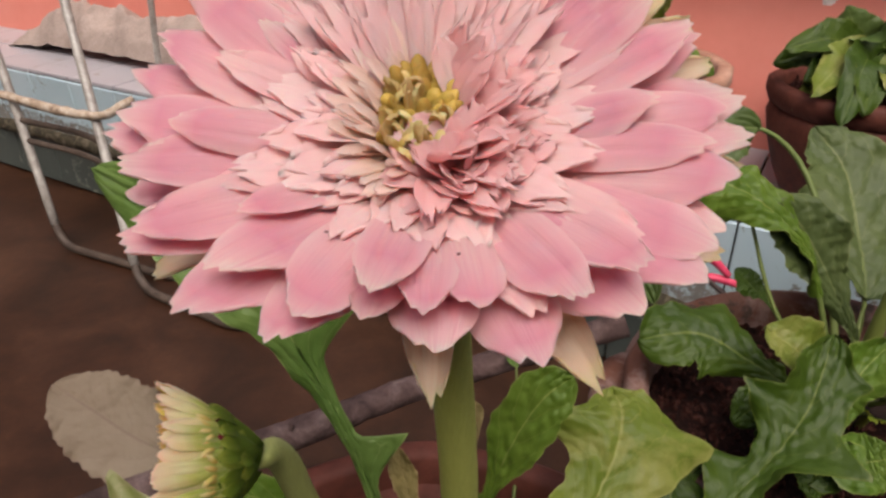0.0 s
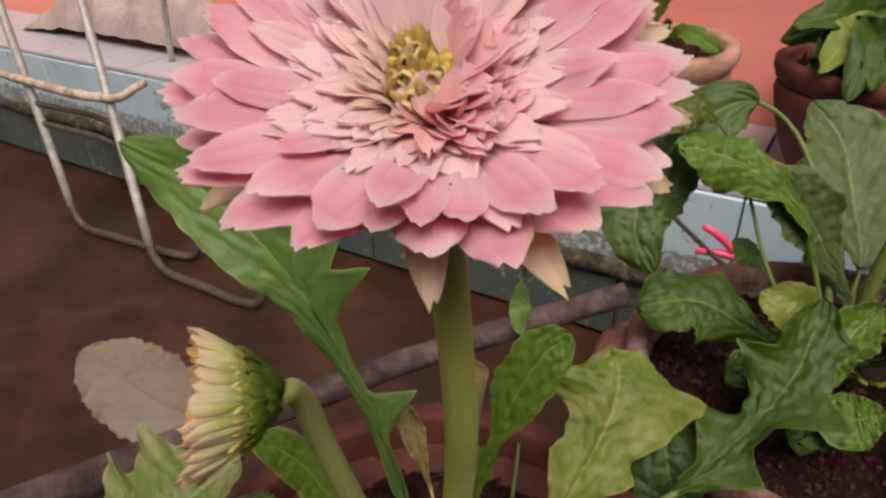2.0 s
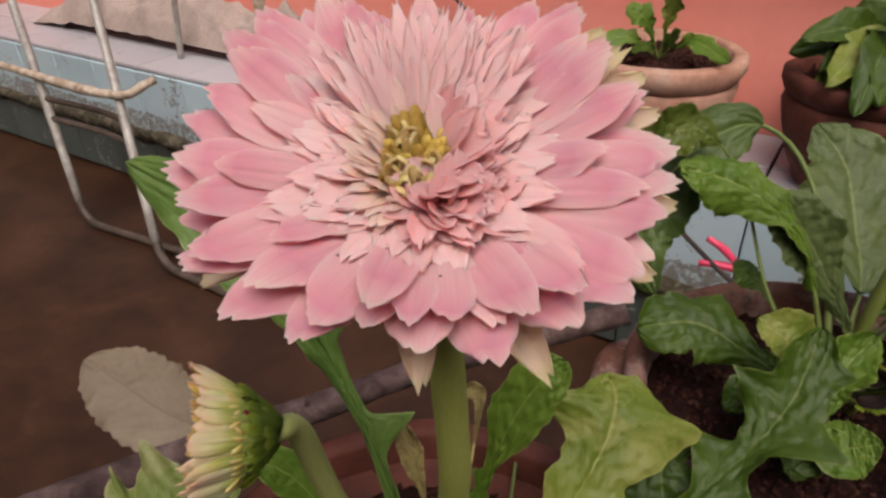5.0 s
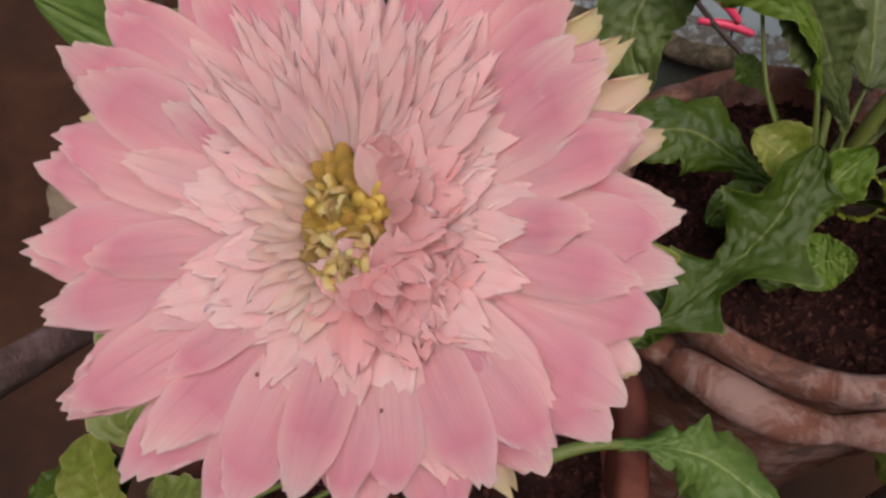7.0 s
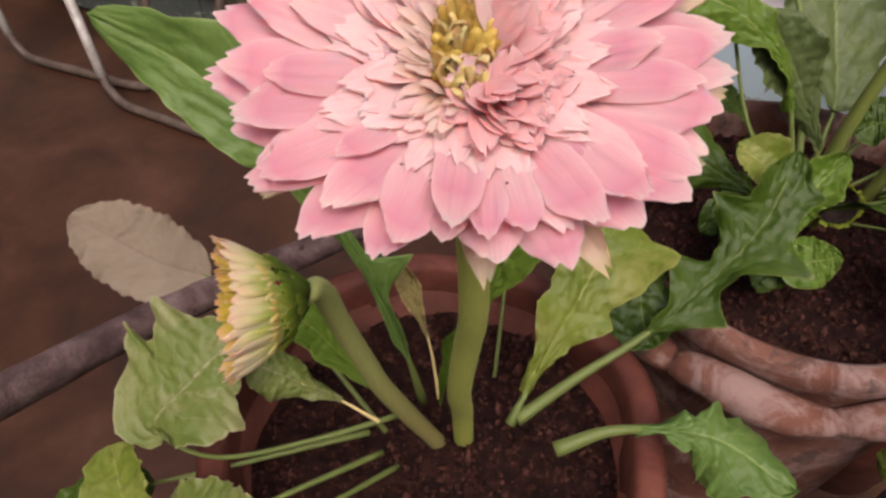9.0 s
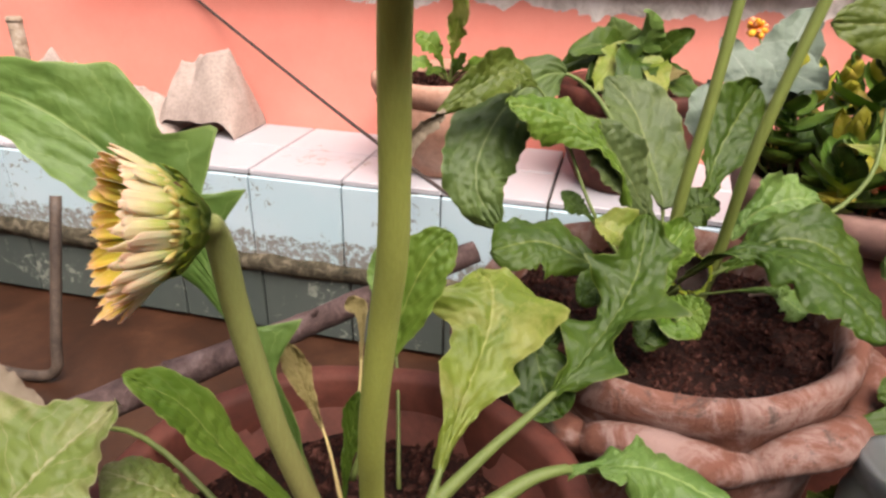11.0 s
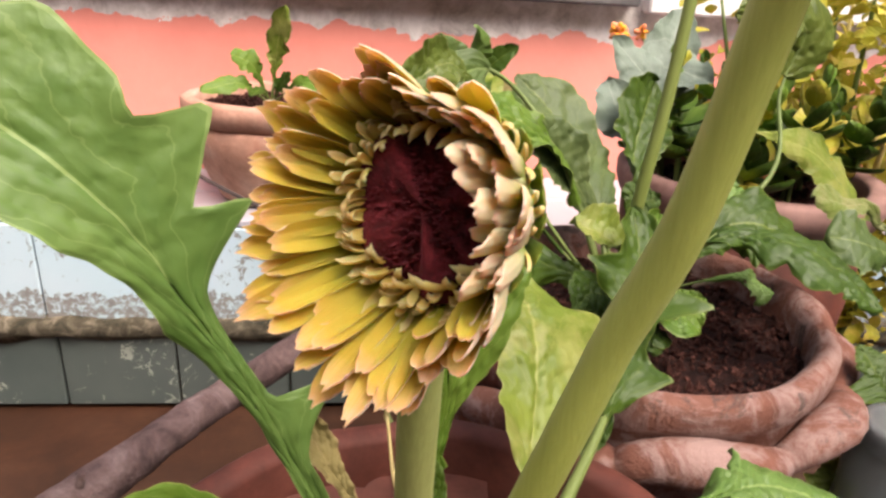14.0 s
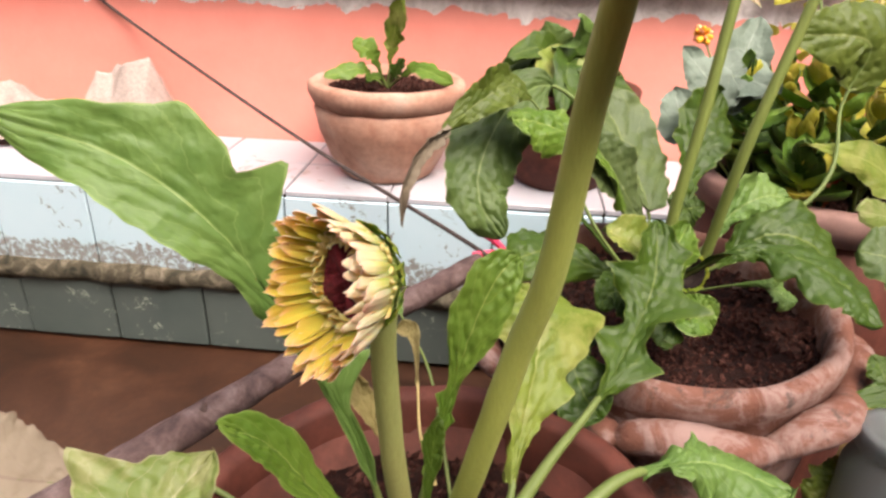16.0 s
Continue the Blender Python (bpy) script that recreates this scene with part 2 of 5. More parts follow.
LEAF_OLIVE = leaf_mat("olive_leaf", (0.060, 0.088, 0.012), (0.105, 0.130, 0.020), (0.19, 0.21, 0.07))
LEAF_PALE = leaf_mat("faded_buff_leaf", (0.190, 0.145, 0.100), (0.240, 0.195, 0.140), (0.17, 0.12, 0.09), 0.6)
LEAF_DRY = leaf_mat("withered_leaf", (0.189, 0.152, 0.052), (0.262, 0.210, 0.090), (0.289, 0.220, 0.105), 0.7)
LEAF_JADE = leaf_mat("jade_leaf", (0.25, 0.26, 0.02), (0.52, 0.46, 0.05), (0.40, 0.38, 0.08), 0.35, blotch=(0.52, 0.38, 0.07))
LEAF_KAL = leaf_mat("succulent_leaf", (0.07, 0.15, 0.02), (0.20, 0.30, 0.04), (0.16, 0.26, 0.06), 0.35)
STEM = stem_mat("green_stem", (0.250, 0.275, 0.045), (0.310, 0.340, 0.075), 0.42, 0.75)
HAIR = rough_surface("pale_down", [(0.20, 0.235, 0.08), (0.29, 0.31, 0.14)], 60, 0.7, 0.0001, 0.1)
STEM_TALL = stem_mat("slim_green_stem", (0.118, 0.148, 0.024), (0.135, 0.165, 0.036), 0.42, 0.75)
STEM_BUD = stem_mat("buff_green_stem", (0.215, 0.160, 0.060), (0.255, 0.285, 0.085), 0.45, 0.62)
STEM_PALE = stem_mat("pale_green_petiole", (0.088, 0.104, 0.022), (0.088, 0.124, 0.025), 0.4, 0.6)
STEM_DRY = stem_mat("dry_petiole", (0.40, 0.27, 0.11), (0.48, 0.40, 0.16), 0.4, 0.58)

TERRA = rough_surface("red_terracotta", [(0.040, 0.011, 0.007), (0.078, 0.020, 0.012), (0.122, 0.037, 0.024)], 14, 0.72, 0.0012, 0.5)


def weathered():
    """Old brown clay with pale lime bloom and dark damp stains."""
    m, nt, b = base_mat("weathered_terracotta", 0.9, spec=0.2)
    geo = nt.nodes.new("ShaderNodeNewGeometry").outputs["Position"]
    col = ramp(nt, noise_tex(nt, 13, 5, 0.6, geo, 0.5), [(0.3, (0.085, 0.034, 0.023)), (0.5, (0.150, 0.062, 0.042)), (0.7, (0.180, 0.092, 0.070))])
    lime = noise_tex(nt, 26, 8, 0.74, geo, 0.6)
    col = mixc(nt, mth(nt, "MULTIPLY", ramp(nt, lime, [(0.47, (0, 0, 0)), (0.58, (1, 1, 1))]), 0.5), col, (0.32, 0.235, 0.215))
    damp = noise_tex(nt, 24, 7, 0.72, geo, 0.3)
    col = mixc(nt, mth(nt, "MULTIPLY", ramp(nt, damp, [(0.56, (0, 0, 0)), (0.62, (1, 1, 1))]), 0.75), col, (0.055, 0.042, 0.036))
    nt.links.new(col, b.inputs["Base Color"])
    bump(nt, b, mth(nt, "ADD", lime, mth(nt, "MULTIPLY", noise_tex(nt, 180, 4, 0.7, geo), 0.6)), 0.9, 0.003)
    return m


TERRA_OLD = weathered()
TERRA_PALE = rough_surface("pale_terracotta", [(0.272, 0.128, 0.085), (0.357, 0.196, 0.140), (0.408, 0.264, 0.204)], 9, 0.85, 0.001, 0.5)
TERRA_PINK = rough_surface("dusty_pink_terracotta", [(0.175, 0.092, 0.076), (0.235, 0.138, 0.116)], 9, 0.8, 0.001, 0.4)
SOIL = rough_surface("moist_brown_soil", [(0.005, 0.0019, 0.0014), (0.016, 0.0055, 0.0040), (0.040, 0.0145, 0.0100)], 90, 0.95, 0.004, 1.0, spec=0.15)
CRUMB = rough_surface("soil_crumb", [(0.006, 0.0022, 0.0015), (0.032, 0.010, 0.0068), (0.120, 0.050, 0.037)], 160, 0.95, 0.002, 1.0, spec=0.15)
BARK = rough_surface("greyish_bark", [(0.036, 0.021, 0.019), (0.088, 0.054, 0.050), (0.168, 0.120, 0.112)], 38, 0.85, 0.003, 1.0, fine=9)
FLOOR = rough_surface("brown_oxide_floor", [(0.017, 0.007, 0.003), (0.034, 0.013, 0.006), (0.052, 0.022, 0.011)], 5, 0.5, 0.0006, 0.3)
CLOTH = rough_surface("grey_sackcloth", [(0.25, 0.195, 0.172), (0.31, 0.245, 0.215), (0.37, 0.295, 0.262)], 10, 0.95, 0.004, 0.5, fine=14)
MORTAR = rough_surface("mouldy_mortar", [(0.014, 0.013, 0.008), (0.055, 0.045, 0.028), (0.15, 0.125, 0.09)], 30, 0.95, 0.004, 1.0)
STEEL = rough_surface("scuffed_steel", [(0.20, 0.18, 0.16), (0.38, 0.36, 0.33)], 30, 0.4, 0.0004, 0.4, spec=0.7)
STEEL_DARK = rough_surface("rusty_dark_steel", [(0.035, 0.025, 0.02), (0.09, 0.065, 0.05)], 30, 0.55, 0.0006, 0.4)
BAMBOO = rough_surface("weathered_cane", [(0.16, 0.11, 0.075), (0.36, 0.28, 0.21), (0.5, 0.43, 0.36)], 30, 0.8, 0.001, 0.6)
RUBBER = rough_surface("black_cable", [(0.03, 0.022, 0.02), (0.07, 0.05, 0.045)], 40, 0.5, 0.0002, 0.2)
TEAL = rough_surface("teal_plastic", [(0.028, 0.128, 0.176), (0.048, 0.176, 0.232)], 8, 0.45, 0.0003, 0.2)
PINK_PLASTIC = rough_surface("pink_plastic", [(0.60, 0.04, 0.10), (0.72, 0.08, 0.16)], 30, 0.35, 0.0002, 0.2)
BERRY = rough_surface("coral_bud", [(0.60, 0.16, 0.06), (0.72, 0.30, 0.14)], 90, 0.5, 0.0003, 0.3)
BERRY_RED = rough_surface("red_bud", [(0.55, 0.03, 0.025), (0.66, 0.06, 0.04)], 90, 0.45, 0.0003, 0.3)
ORANGE = rough_surface("orange_floret", [(0.72, 0.24, 0.015), (0.82, 0.40, 0.03)], 90, 0.5, 0.0003, 0.3)
DARK_SILL = rough_surface("dark_stone_sill", [(0.06, 0.055, 0.055), (0.12, 0.11, 0.11)], 10, 0.7, 0.001, 0.4)


def tile_mat(name, base, tint, grime, amount, rough, mould=0.0):
    m, nt, b = base_mat(name, rough, spec=0.5)
    geo = nt.nodes.new("ShaderNodeNewGeometry").outputs["Position"]
    rnd = nt.nodes.new("ShaderNodeObjectInfo").outputs["Random"]
    col = mixc(nt, noise_tex(nt, 7, 4, 0.6, geo), base, tint)
    col = mixc(nt, mth(nt, "MULTIPLY", rnd, 0.25), col, tint)
    chip = noise_tex(nt, 38, 6, 0.72, geo, 0.8)
    mask = ramp(nt, mth(nt, "ADD", chip, mth(nt, "MULTIPLY_ADD", noise_tex(nt, 6, 2, 0.5, geo), 0.6, -0.3)), [(0.66 - amount, (0, 0, 0)), (0.70 - amount, (1, 1, 1))])
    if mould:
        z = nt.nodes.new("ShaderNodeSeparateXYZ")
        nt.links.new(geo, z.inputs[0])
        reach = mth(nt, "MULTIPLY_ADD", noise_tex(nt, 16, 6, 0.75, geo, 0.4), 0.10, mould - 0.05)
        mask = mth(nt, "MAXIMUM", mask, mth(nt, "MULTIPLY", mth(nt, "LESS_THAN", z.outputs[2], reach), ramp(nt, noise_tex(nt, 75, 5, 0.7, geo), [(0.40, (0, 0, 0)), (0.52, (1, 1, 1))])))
    col = mixc(nt, mth(nt, "MULTIPLY", mask, 0.85), col, mixc(nt, noise_tex(nt, 60, 3, 0.6, geo), grime, tuple(c * 2.6 for c in grime)))
    nt.links.new(col, b.inputs["Base Color"])
    bump(nt, b, mth(nt, "MULTIPLY", mask, -1.0), 0.4, 0.001)
    return m


TILE_WHITE = tile_mat("white_glazed_tile", (0.41, 0.395, 0.425), (0.35, 0.33, 0.35), (0.15, 0.12, 0.105), 0.0, 0.35)
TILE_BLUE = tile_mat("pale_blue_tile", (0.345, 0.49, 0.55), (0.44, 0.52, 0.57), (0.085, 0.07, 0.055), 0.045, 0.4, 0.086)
TILE_DARK = tile_mat("stained_slate_blue_tile", (0.040, 0.055, 0.052), (0.085, 0.098, 0.088), (0.15, 0.16, 0.135), 0.055, 0.5)


def wall_mat():
    m, nt, b = base_mat("coral_painted_plaster", 0.75, spec=0.25)
    geo = nt.nodes.new("ShaderNodeNewGeometry").outputs["Position"]
    s = nt.nodes.new("ShaderNodeSeparateXYZ")
    nt.links.new(geo, s.inputs[0])
    paint = ramp(nt, noise_tex(nt, 3.0, 5, 0.6, geo), [(0.3, (0.70, 0.225, 0.180)), (0.7, (0.76, 0.295, 0.240))])
    paint = mixc(nt, mth(nt, "MULTIPLY", noise_tex(nt, 60, 4, 0.6, geo), 0.3), paint, (0.55, 0.2, 0.14))
    bare = ramp(nt, noise_tex(nt, 22, 6, 0.7, geo, 0.5), [(0.3, (0.34, 0.30, 0.28)), (0.45, (0.54, 0.49, 0.46)), (0.62, (0.72, 0.67, 0.64))])
    edge = mth(nt, "ADD", s.outputs[2], mth(nt, "MULTIPLY_ADD", noise_tex(nt, 9, 6, 0.62, geo), 0.14, -0.07))
    peeled = mth(nt, "GREATER_THAN", edge, 0.570)
    col = mixc(nt, peeled, paint, bare)
    nt.links.new(col, b.inputs["Base Color"])
    bump(nt, b, mth(nt, "ADD", mth(nt, "MULTIPLY", peeled, -0.6), mth(nt, "MULTIPLY", noise_tex(nt, 70, 5, 0.7, geo), 0.4)), 0.5, 0.003)
    return m


WALL = wall_mat()


def plastic_clear():
    m, nt, b = base_mat("cloudy_clear_plastic", 0.28)
    b.inputs["Transmission Weight"].default_value, b.inputs["IOR"].default_value = 0.85, 1.35
    b.inputs["Base Color"].default_value = (0.42, 0.44, 0.44, 1)
    return m


CLEAR = plastic_clear()


# ---- building helpers ----
def obj(name, verts, faces, material, uvs=None, smooth=True):
    me = bpy.data.meshes.new(name)
    me.from_pydata([tuple(v) for v in verts], [], faces)
    if uvs is not None:
        layer = me.uv_layers.new(name="UVMap")
        for loop in me.loops:
            layer.data[loop.index].uv = uvs[loop.vertex_index]
    me.materials.append(material)
    if smooth:
        me.polygons.foreach_set("use_smooth", [True] * len(me.polygons))
    me.update()
    return me


def part(name, me, parent=None, m=None, label=""):
    ob = new(name, me)
    if parent is not None:
        ob.parent = parent
    if m is not None:
        ob.matrix_basis = m
    if label:
        ob["label"] = label
    return ob


def thing(name, at, label, category, group="", kind=""):
    ob = new(name)
    ob.location = at
    ob.empty_display_size = 0.01
    tagged(ob, label, category, group, kind)
    bpy.context.view_layer.update()
    return ob


def under(name, me, parent, label=""):
    """A part whose mesh is in world coordinates."""
    ob = part(name, me, parent, label=label)
    top = parent
    off = Vector((0, 0, 0))
    while top is not None:
        off += top.location
        top = top.parent
    ob.location = -off
    return ob


def spline(points, n):
    """Points along a smooth curve through the given ones."""
    p = [Vector(q) for q in points]
    p = [2 * p[0] - p[1]] + p + [2 * p[-1] - p[-2]]
    out = []
    k = len(p) - 3
    for i in range(n + 1):
        x = min(k - 1e-6, k * i / n)
        j = int(x)
        t = x - j
        a, b, c, d = p[j:j + 4]
        out.append(0.5 * (2 * b + (c - a) * t + (2 * a - 5 * b + 4 * c - d) * t * t + (3 * b - a - 3 * c + d) * t ** 3))
    return out


def tube(name, points, radii, material, n=10, steps=0, lump=0.0, seed=0):
    rng = random.Random(seed)
    pts = spline(points, steps) if steps else [Vector(p) for p in points]
    verts, faces, uvs = [], [], []
    ref = Vector((0.31, 0.62, 0.72))
    for i, p in enumerate(pts):
        d = (pts[min(i + 1, len(pts) - 1)] - pts[max(i - 1, 0)]).normalized()
        a = d.cross(ref).normalized()
        b = d.cross(a)
        f = i / (len(pts) - 1) * (len(radii) - 1)
        j = min(int(f), len(radii) - 2) if len(radii) > 1 else 0
        r = radii[j] + (radii[j + 1] - radii[j]) * (f - j) if len(radii) > 1 else radii[0]
        for k in range(n):
            w = 2 * math.pi * k / n
            rr = r * (1 + lump * (noise.noise(p * 55 + Vector((k * 0.7, seed, 0))) + 0.4 * rng.uniform(-1, 1)))
            verts.append(p + a * math.cos(w) * rr + b * math.sin(w) * rr)
            uvs.append((i / (len(pts) - 1), k / n))
    for i in range(len(pts) - 1):
        for k in range(n):
            faces.append((i * n + k, i * n + (k + 1) % n, (i + 1) * n + (k + 1) % n, (i + 1) * n + k))
    faces.append(tuple(range(n - 1, -1, -1)))
    faces.append(tuple(range((len(pts) - 1) * n, len(pts) * n)))
    return obj(name, verts, faces, material, uvs)


def lathe(name, profile, material, n=48, wave=0.0, waves=0, lump=0.0, seed=0, cap=True):
    verts, faces = [], []
    for i, (r, z) in enumerate(profile):
        for k in range(n):
            w = 2 * math.pi * k / n
            rr = r * (1 + wave * math.sin(waves * w)) * (1 + lump * noise.noise(Vector((math.cos(w) * 3, math.sin(w) * 3, z * 30 + seed))))
            zz = z + lump * 0.12 * noise.noise(Vector((math.cos(w) * 2, math.sin(w) * 2, seed + 7)))
            verts.append((rr * math.cos(w), rr * math.sin(w), zz))
    for i in range(len(profile) - 1):
        for k in range(n):
            faces.append((i * n + k, i * n + (k + 1) % n, (i + 1) * n + (k + 1) % n, (i + 1) * n + k))
    if cap and profile[0][0] > 1e-6:
        faces.append(tuple(range(n - 1, -1, -1)))
    return obj(name, verts, faces, material)


def slab(name, size, material, bevel=0.002):
    """A box with rounded edges about its own centre."""
    bm = bmesh.new()
    bmesh.ops.create_cube(bm, size=1.0)
    bmesh.ops.scale(bm, vec=size, verts=bm.verts)
    bmesh.ops.bevel(bm, geom=bm.edges[:], offset=bevel, segments=1, affect="EDGES")
    me = bpy.data.meshes.new(name)
    bm.to_mesh(me)
    bm.free()
    me.materials.append(material)
    return me


def sheet(name, grid, uvgrid, material, thick, back=None):
    """A leaf or petal of some thickness from a grid of points."""
    nu, nv = len(grid), len(grid[0])
    nrm = []
    for i in range(nu):
        row = []
        for j in range(nv):
            a = grid[min(i + 1, nu - 1)][j] - grid[max(i - 1, 0)][j]
            b = grid[i][min(j + 1, nv - 1)] - grid[i][max(j - 1, 0)]
            c = a.cross(b)
            row.append(c.normalized() if c.length > 1e-12 else Vector((0, 0, 1)))
        nrm.append(row)
    verts = [grid[i][j] for i in range(nu) for j in range(nv)]
    inner = lambda i, j: 0.0 if i == nu - 1 or j in (0, nv - 1) else 1.0
    verts += [grid[i][j] - nrm[i][j] * thick * inner(i, j) for i in range(nu) for j in range(nv)]
    uvs = [uvgrid[i][j] for i in range(nu) for j in range(nv)] * 2
    n0 = nu * nv
    faces = []
    for i in range(nu - 1):
        for j in range(nv - 1):
            q = (i * nv + j, (i + 1) * nv + j, (i + 1) * nv + j + 1, i * nv + j + 1)
            faces.append(q)
            faces.append(tuple(n0 + x for x in reversed(q)))
    me = obj(name, verts, faces, material, uvs)
    if back is not None:
        me.materials.append(back)
        me.polygons.foreach_set("material_index", [i % 2 for i in range(len(me.polygons))])
    return me


def blade_profile(u, kind):
    if kind == "round":
        return math.sin(math.pi * min(1, u ** 0.8)) ** 0.6
    if kind == "big":
        return (0.18 + 0.82 * max(0.0, min(1, (u - 0.36) / 0.34)) ** 1.15) * (1 - max(0, (u - 0.66) / 0.34) ** 2.2) ** 0.6 * min(1, u / 0.06)
    if kind == "paddle":
        x = min(1.0, max(0.0, (u - 0.34) / 0.26))
        return (0.24 + 0.76 * x * x * (3 - 2 * x)) * (1 - max(0, (u - 0.66) / 0.34) ** 2.6) ** 0.55
    if kind == "spoon":
        return (0.16 + 0.84 * min(1, max(0, (u - 0.05) / 0.55)) ** 1.5) * (1 - max(0, (u - 0.55) / 0.45) ** 3.2) ** 0.55
    if kind == "lance":
        return math.sin(math.pi * u ** 0.75) ** 0.9
    return (0.12 + 0.88 * min(1, u / 0.62) ** 1.25) * (1 - max(0, (u - 0.62) / 0.38) ** 2.3) ** 0.6


def leaf(parent, mid, half, normal, material, kind="lobed", lobes=0.35, teeth=4.0, cup=0.15, wave=0.12, start=0.35, seed=1,
         stalk=None, stalk_r=0.0024, twist=0.0, pucker=1.0, label="", nu=84, nv=25, points=()):
    """A leaf along a middle line in world coordinates: a stalk up to start, then the blade."""
    rng = random.Random(seed)
    N = 90
    line = spline(mid, N)
    i0 = int(N * start)
    ph = (rng.uniform(0, 6), rng.uniform(0, 6))
    grid, uvg = [], []
    run_m = sum((line[k + 1] - line[k]).length for k in range(i0, N))
    hint = Vector(normal).normalized()
    for i in range(nu):
        u = i / (nu - 1)
        x = i0 + (N - i0) * u
        k = min(int(x), N - 1)
        p = line[k].lerp(line[k + 1], x - k)
        d = (line[min(k + 2, N)] - line[max(k - 1, 0)]).normalized()
        side = d.cross(hint).normalized()
        nn = side.cross(d)
        if twist:
            q = Matrix.Rotation(twist * (u - 0.3), 3, d)
            side, nn = q @ side, q @ nn
        w0 = half * blade_profile(max(0.0, min(1.0, u)), kind)
        row, urow = [], []
        for j in range(nv):
            v = 2 * j / (nv - 1) - 1
            a = abs(v)
            s = 0 if v < 0 else 1
            lob = 1.0
            if lobes:
                c = (u * teeth + ph[s]) % 1.0
                lob = 1 - lobes * (1 - (c / 0.68 if c < 0.68 else (1 - c) / 0.32) ** 0.8) * (1.3 - 0.85 * u)
            fine = 1 + 0.025 * math.sin(u * 95 + ph[s] * 9) + 0.03 * math.sin(u * 41 + ph[s])
            w = w0 * (1 + (lob * fine - 1) * a)
            for u0, sd, amp, du in points:
                if (sd > 0) == (v > 0):
                    x = (u - u0) / du
                    w += half * amp * a * max(0.0, 1 + x * 0.75 if x < 0 else 1 - x * 1.7) ** 1.3
            h = cup * w0 * v * v + wave * half * a * a * math.sin(u * 9 + ph[s] * 2 + v)
            quilt = abs(math.sin((u * 6 - a * 2.0 + 0.25) * math.pi)) ** 0.7 - 0.6
            h += pucker * half * 0.075 * quilt * (1 - a * a) * min(1, a * 5) + pucker * min(half, 0.02) * 0.10 * noise.noise(Vector((u * 24, v * 8, seed))) * (1 - 0.4 * a)
            blister = abs(noise.noise(Vector((u * run_m * 120, w * v * 120, seed)))) ** 0.7
            h += min(pucker, 1.3) * 0.0014 * (blister - 0.35) * (1 - a ** 3) * min(1.0, a * 4)
            h += wave * half * 0.35 * a ** 3 * math.sin(u * 34 + ph[s] * 3) + wave * half * 0.2 * a ** 4 * math.sin(u * 71 + ph[s])
            h -= pucker * half * 0.05 * math.exp(-(v / 0.10) ** 2)
            row.append(p + side * (w * v) + nn * h)
            urow.append((u, 0.5 + 0.5 * v))
        grid.append(row)
        uvg.append(urow)
    lf = under("leaf", sheet("leaf", grid, uvg, material, 0.0007), parent, label)
    if stalk is not None:
        run = line[:i0 + int((N - i0) * 0.9)]
        m = len(run)
        rad = [stalk_r * (1.1 - 0.5 * i / max(1, i0)) if i < i0 else stalk_r * 0.5 * (1 - (i - i0) / (m - i0)) + 0.0002 for i in range(0, m, 3)]
        off = [q - hint * (stalk_r * 0.75 if i * 3 > i0 else 0) for i, q in enumerate(run[::3])]
        st = tube("petiole", off, rad, stalk, 8)
        ob = part("petiole", st, lf)
    return lf


def petal_mesh(name, L, W, material, teeth=3, bend=0.3, cup=0.2, seed=0, nu=12, nv=9, groove=0.05, depth=0.09, base=0.35, thick=0.00025, curl=0.0, back=None):
    """A strap-shaped petal along +x with a toothed tip; +z is its upper face."""
    rng = random.Random(seed)
    cut = [rng.uniform(0.2, 1.0) * depth for _ in range(teeth + 1)]
    lean = rng.uniform(-0.12, 0.12)
    grid, uvg = [], []
    for i in range(nu):
        u = i / (nu - 1)
        w = W * 0.5 * (base + (1 - base) * math.sin(min(1.0, u / 0.62) * math.pi / 2) ** 1.1) * (1 - 0.45 * max(0, (u - 0.60) / 0.40) ** 2.4)
        row, urow = [], []
        for j in range(nv):
            v = 2 * j / (nv - 1) - 1
            x = (v * 0.5 + 0.5) * teeth
            tip = cut[min(teeth, int(round(x)))] * (1 - 2 * abs(x - round(x)))
            s = L * u * (1 - tip * u ** 5 - 0.13 * v * v * u ** 3)
            ang = bend * (s / L)
            r = s / ang if abs(ang) > 1e-4 else s
            xx = r * math.sin(ang) if abs(ang) > 1e-4 else s
            zz = -r * (1 - math.cos(ang)) if abs(ang) > 1e-4 else 0.0
            h = cup * w * v * v * (1 - 0.4 * u) + groove * W * math.cos(v * 2.5 * math.pi) * math.sin(math.pi * min(1, u * 1.05)) + curl * W * max(0, u - 0.7) ** 2 * 8 * (0.3 + v * v)
            row.append(Vector((xx, w * v + lean * W * u * u, zz + h)))
            urow.append((u, 0.5 + 0.5 * v))
        grid.append(row)
        uvg.append(urow)
    return sheet(name, grid, uvg, material, thick, back)


# ---- the setting ----
LEDGE_AZ = radians(-31)
LEDGE_Z = 0.335
EDGE = Vector((0.105, 1.045, 0.0))
DX = Vector((math.cos(LEDGE_AZ), math.sin(LEDGE_AZ), 0))
DN = Vector((-DX.y, DX.x, 0))


def on_ledge(s, n, z):
    """A place s along the ledge's front edge, n behind it, at height z."""
    return EDGE + DX * s + DN * n + Vector((0, 0, z))


def ledge_pose(s, n, z):
    return Matrix.Translation(on_ledge(s, n, z)) @ Matrix.Rotation(LEDGE_AZ, 4, "Z")


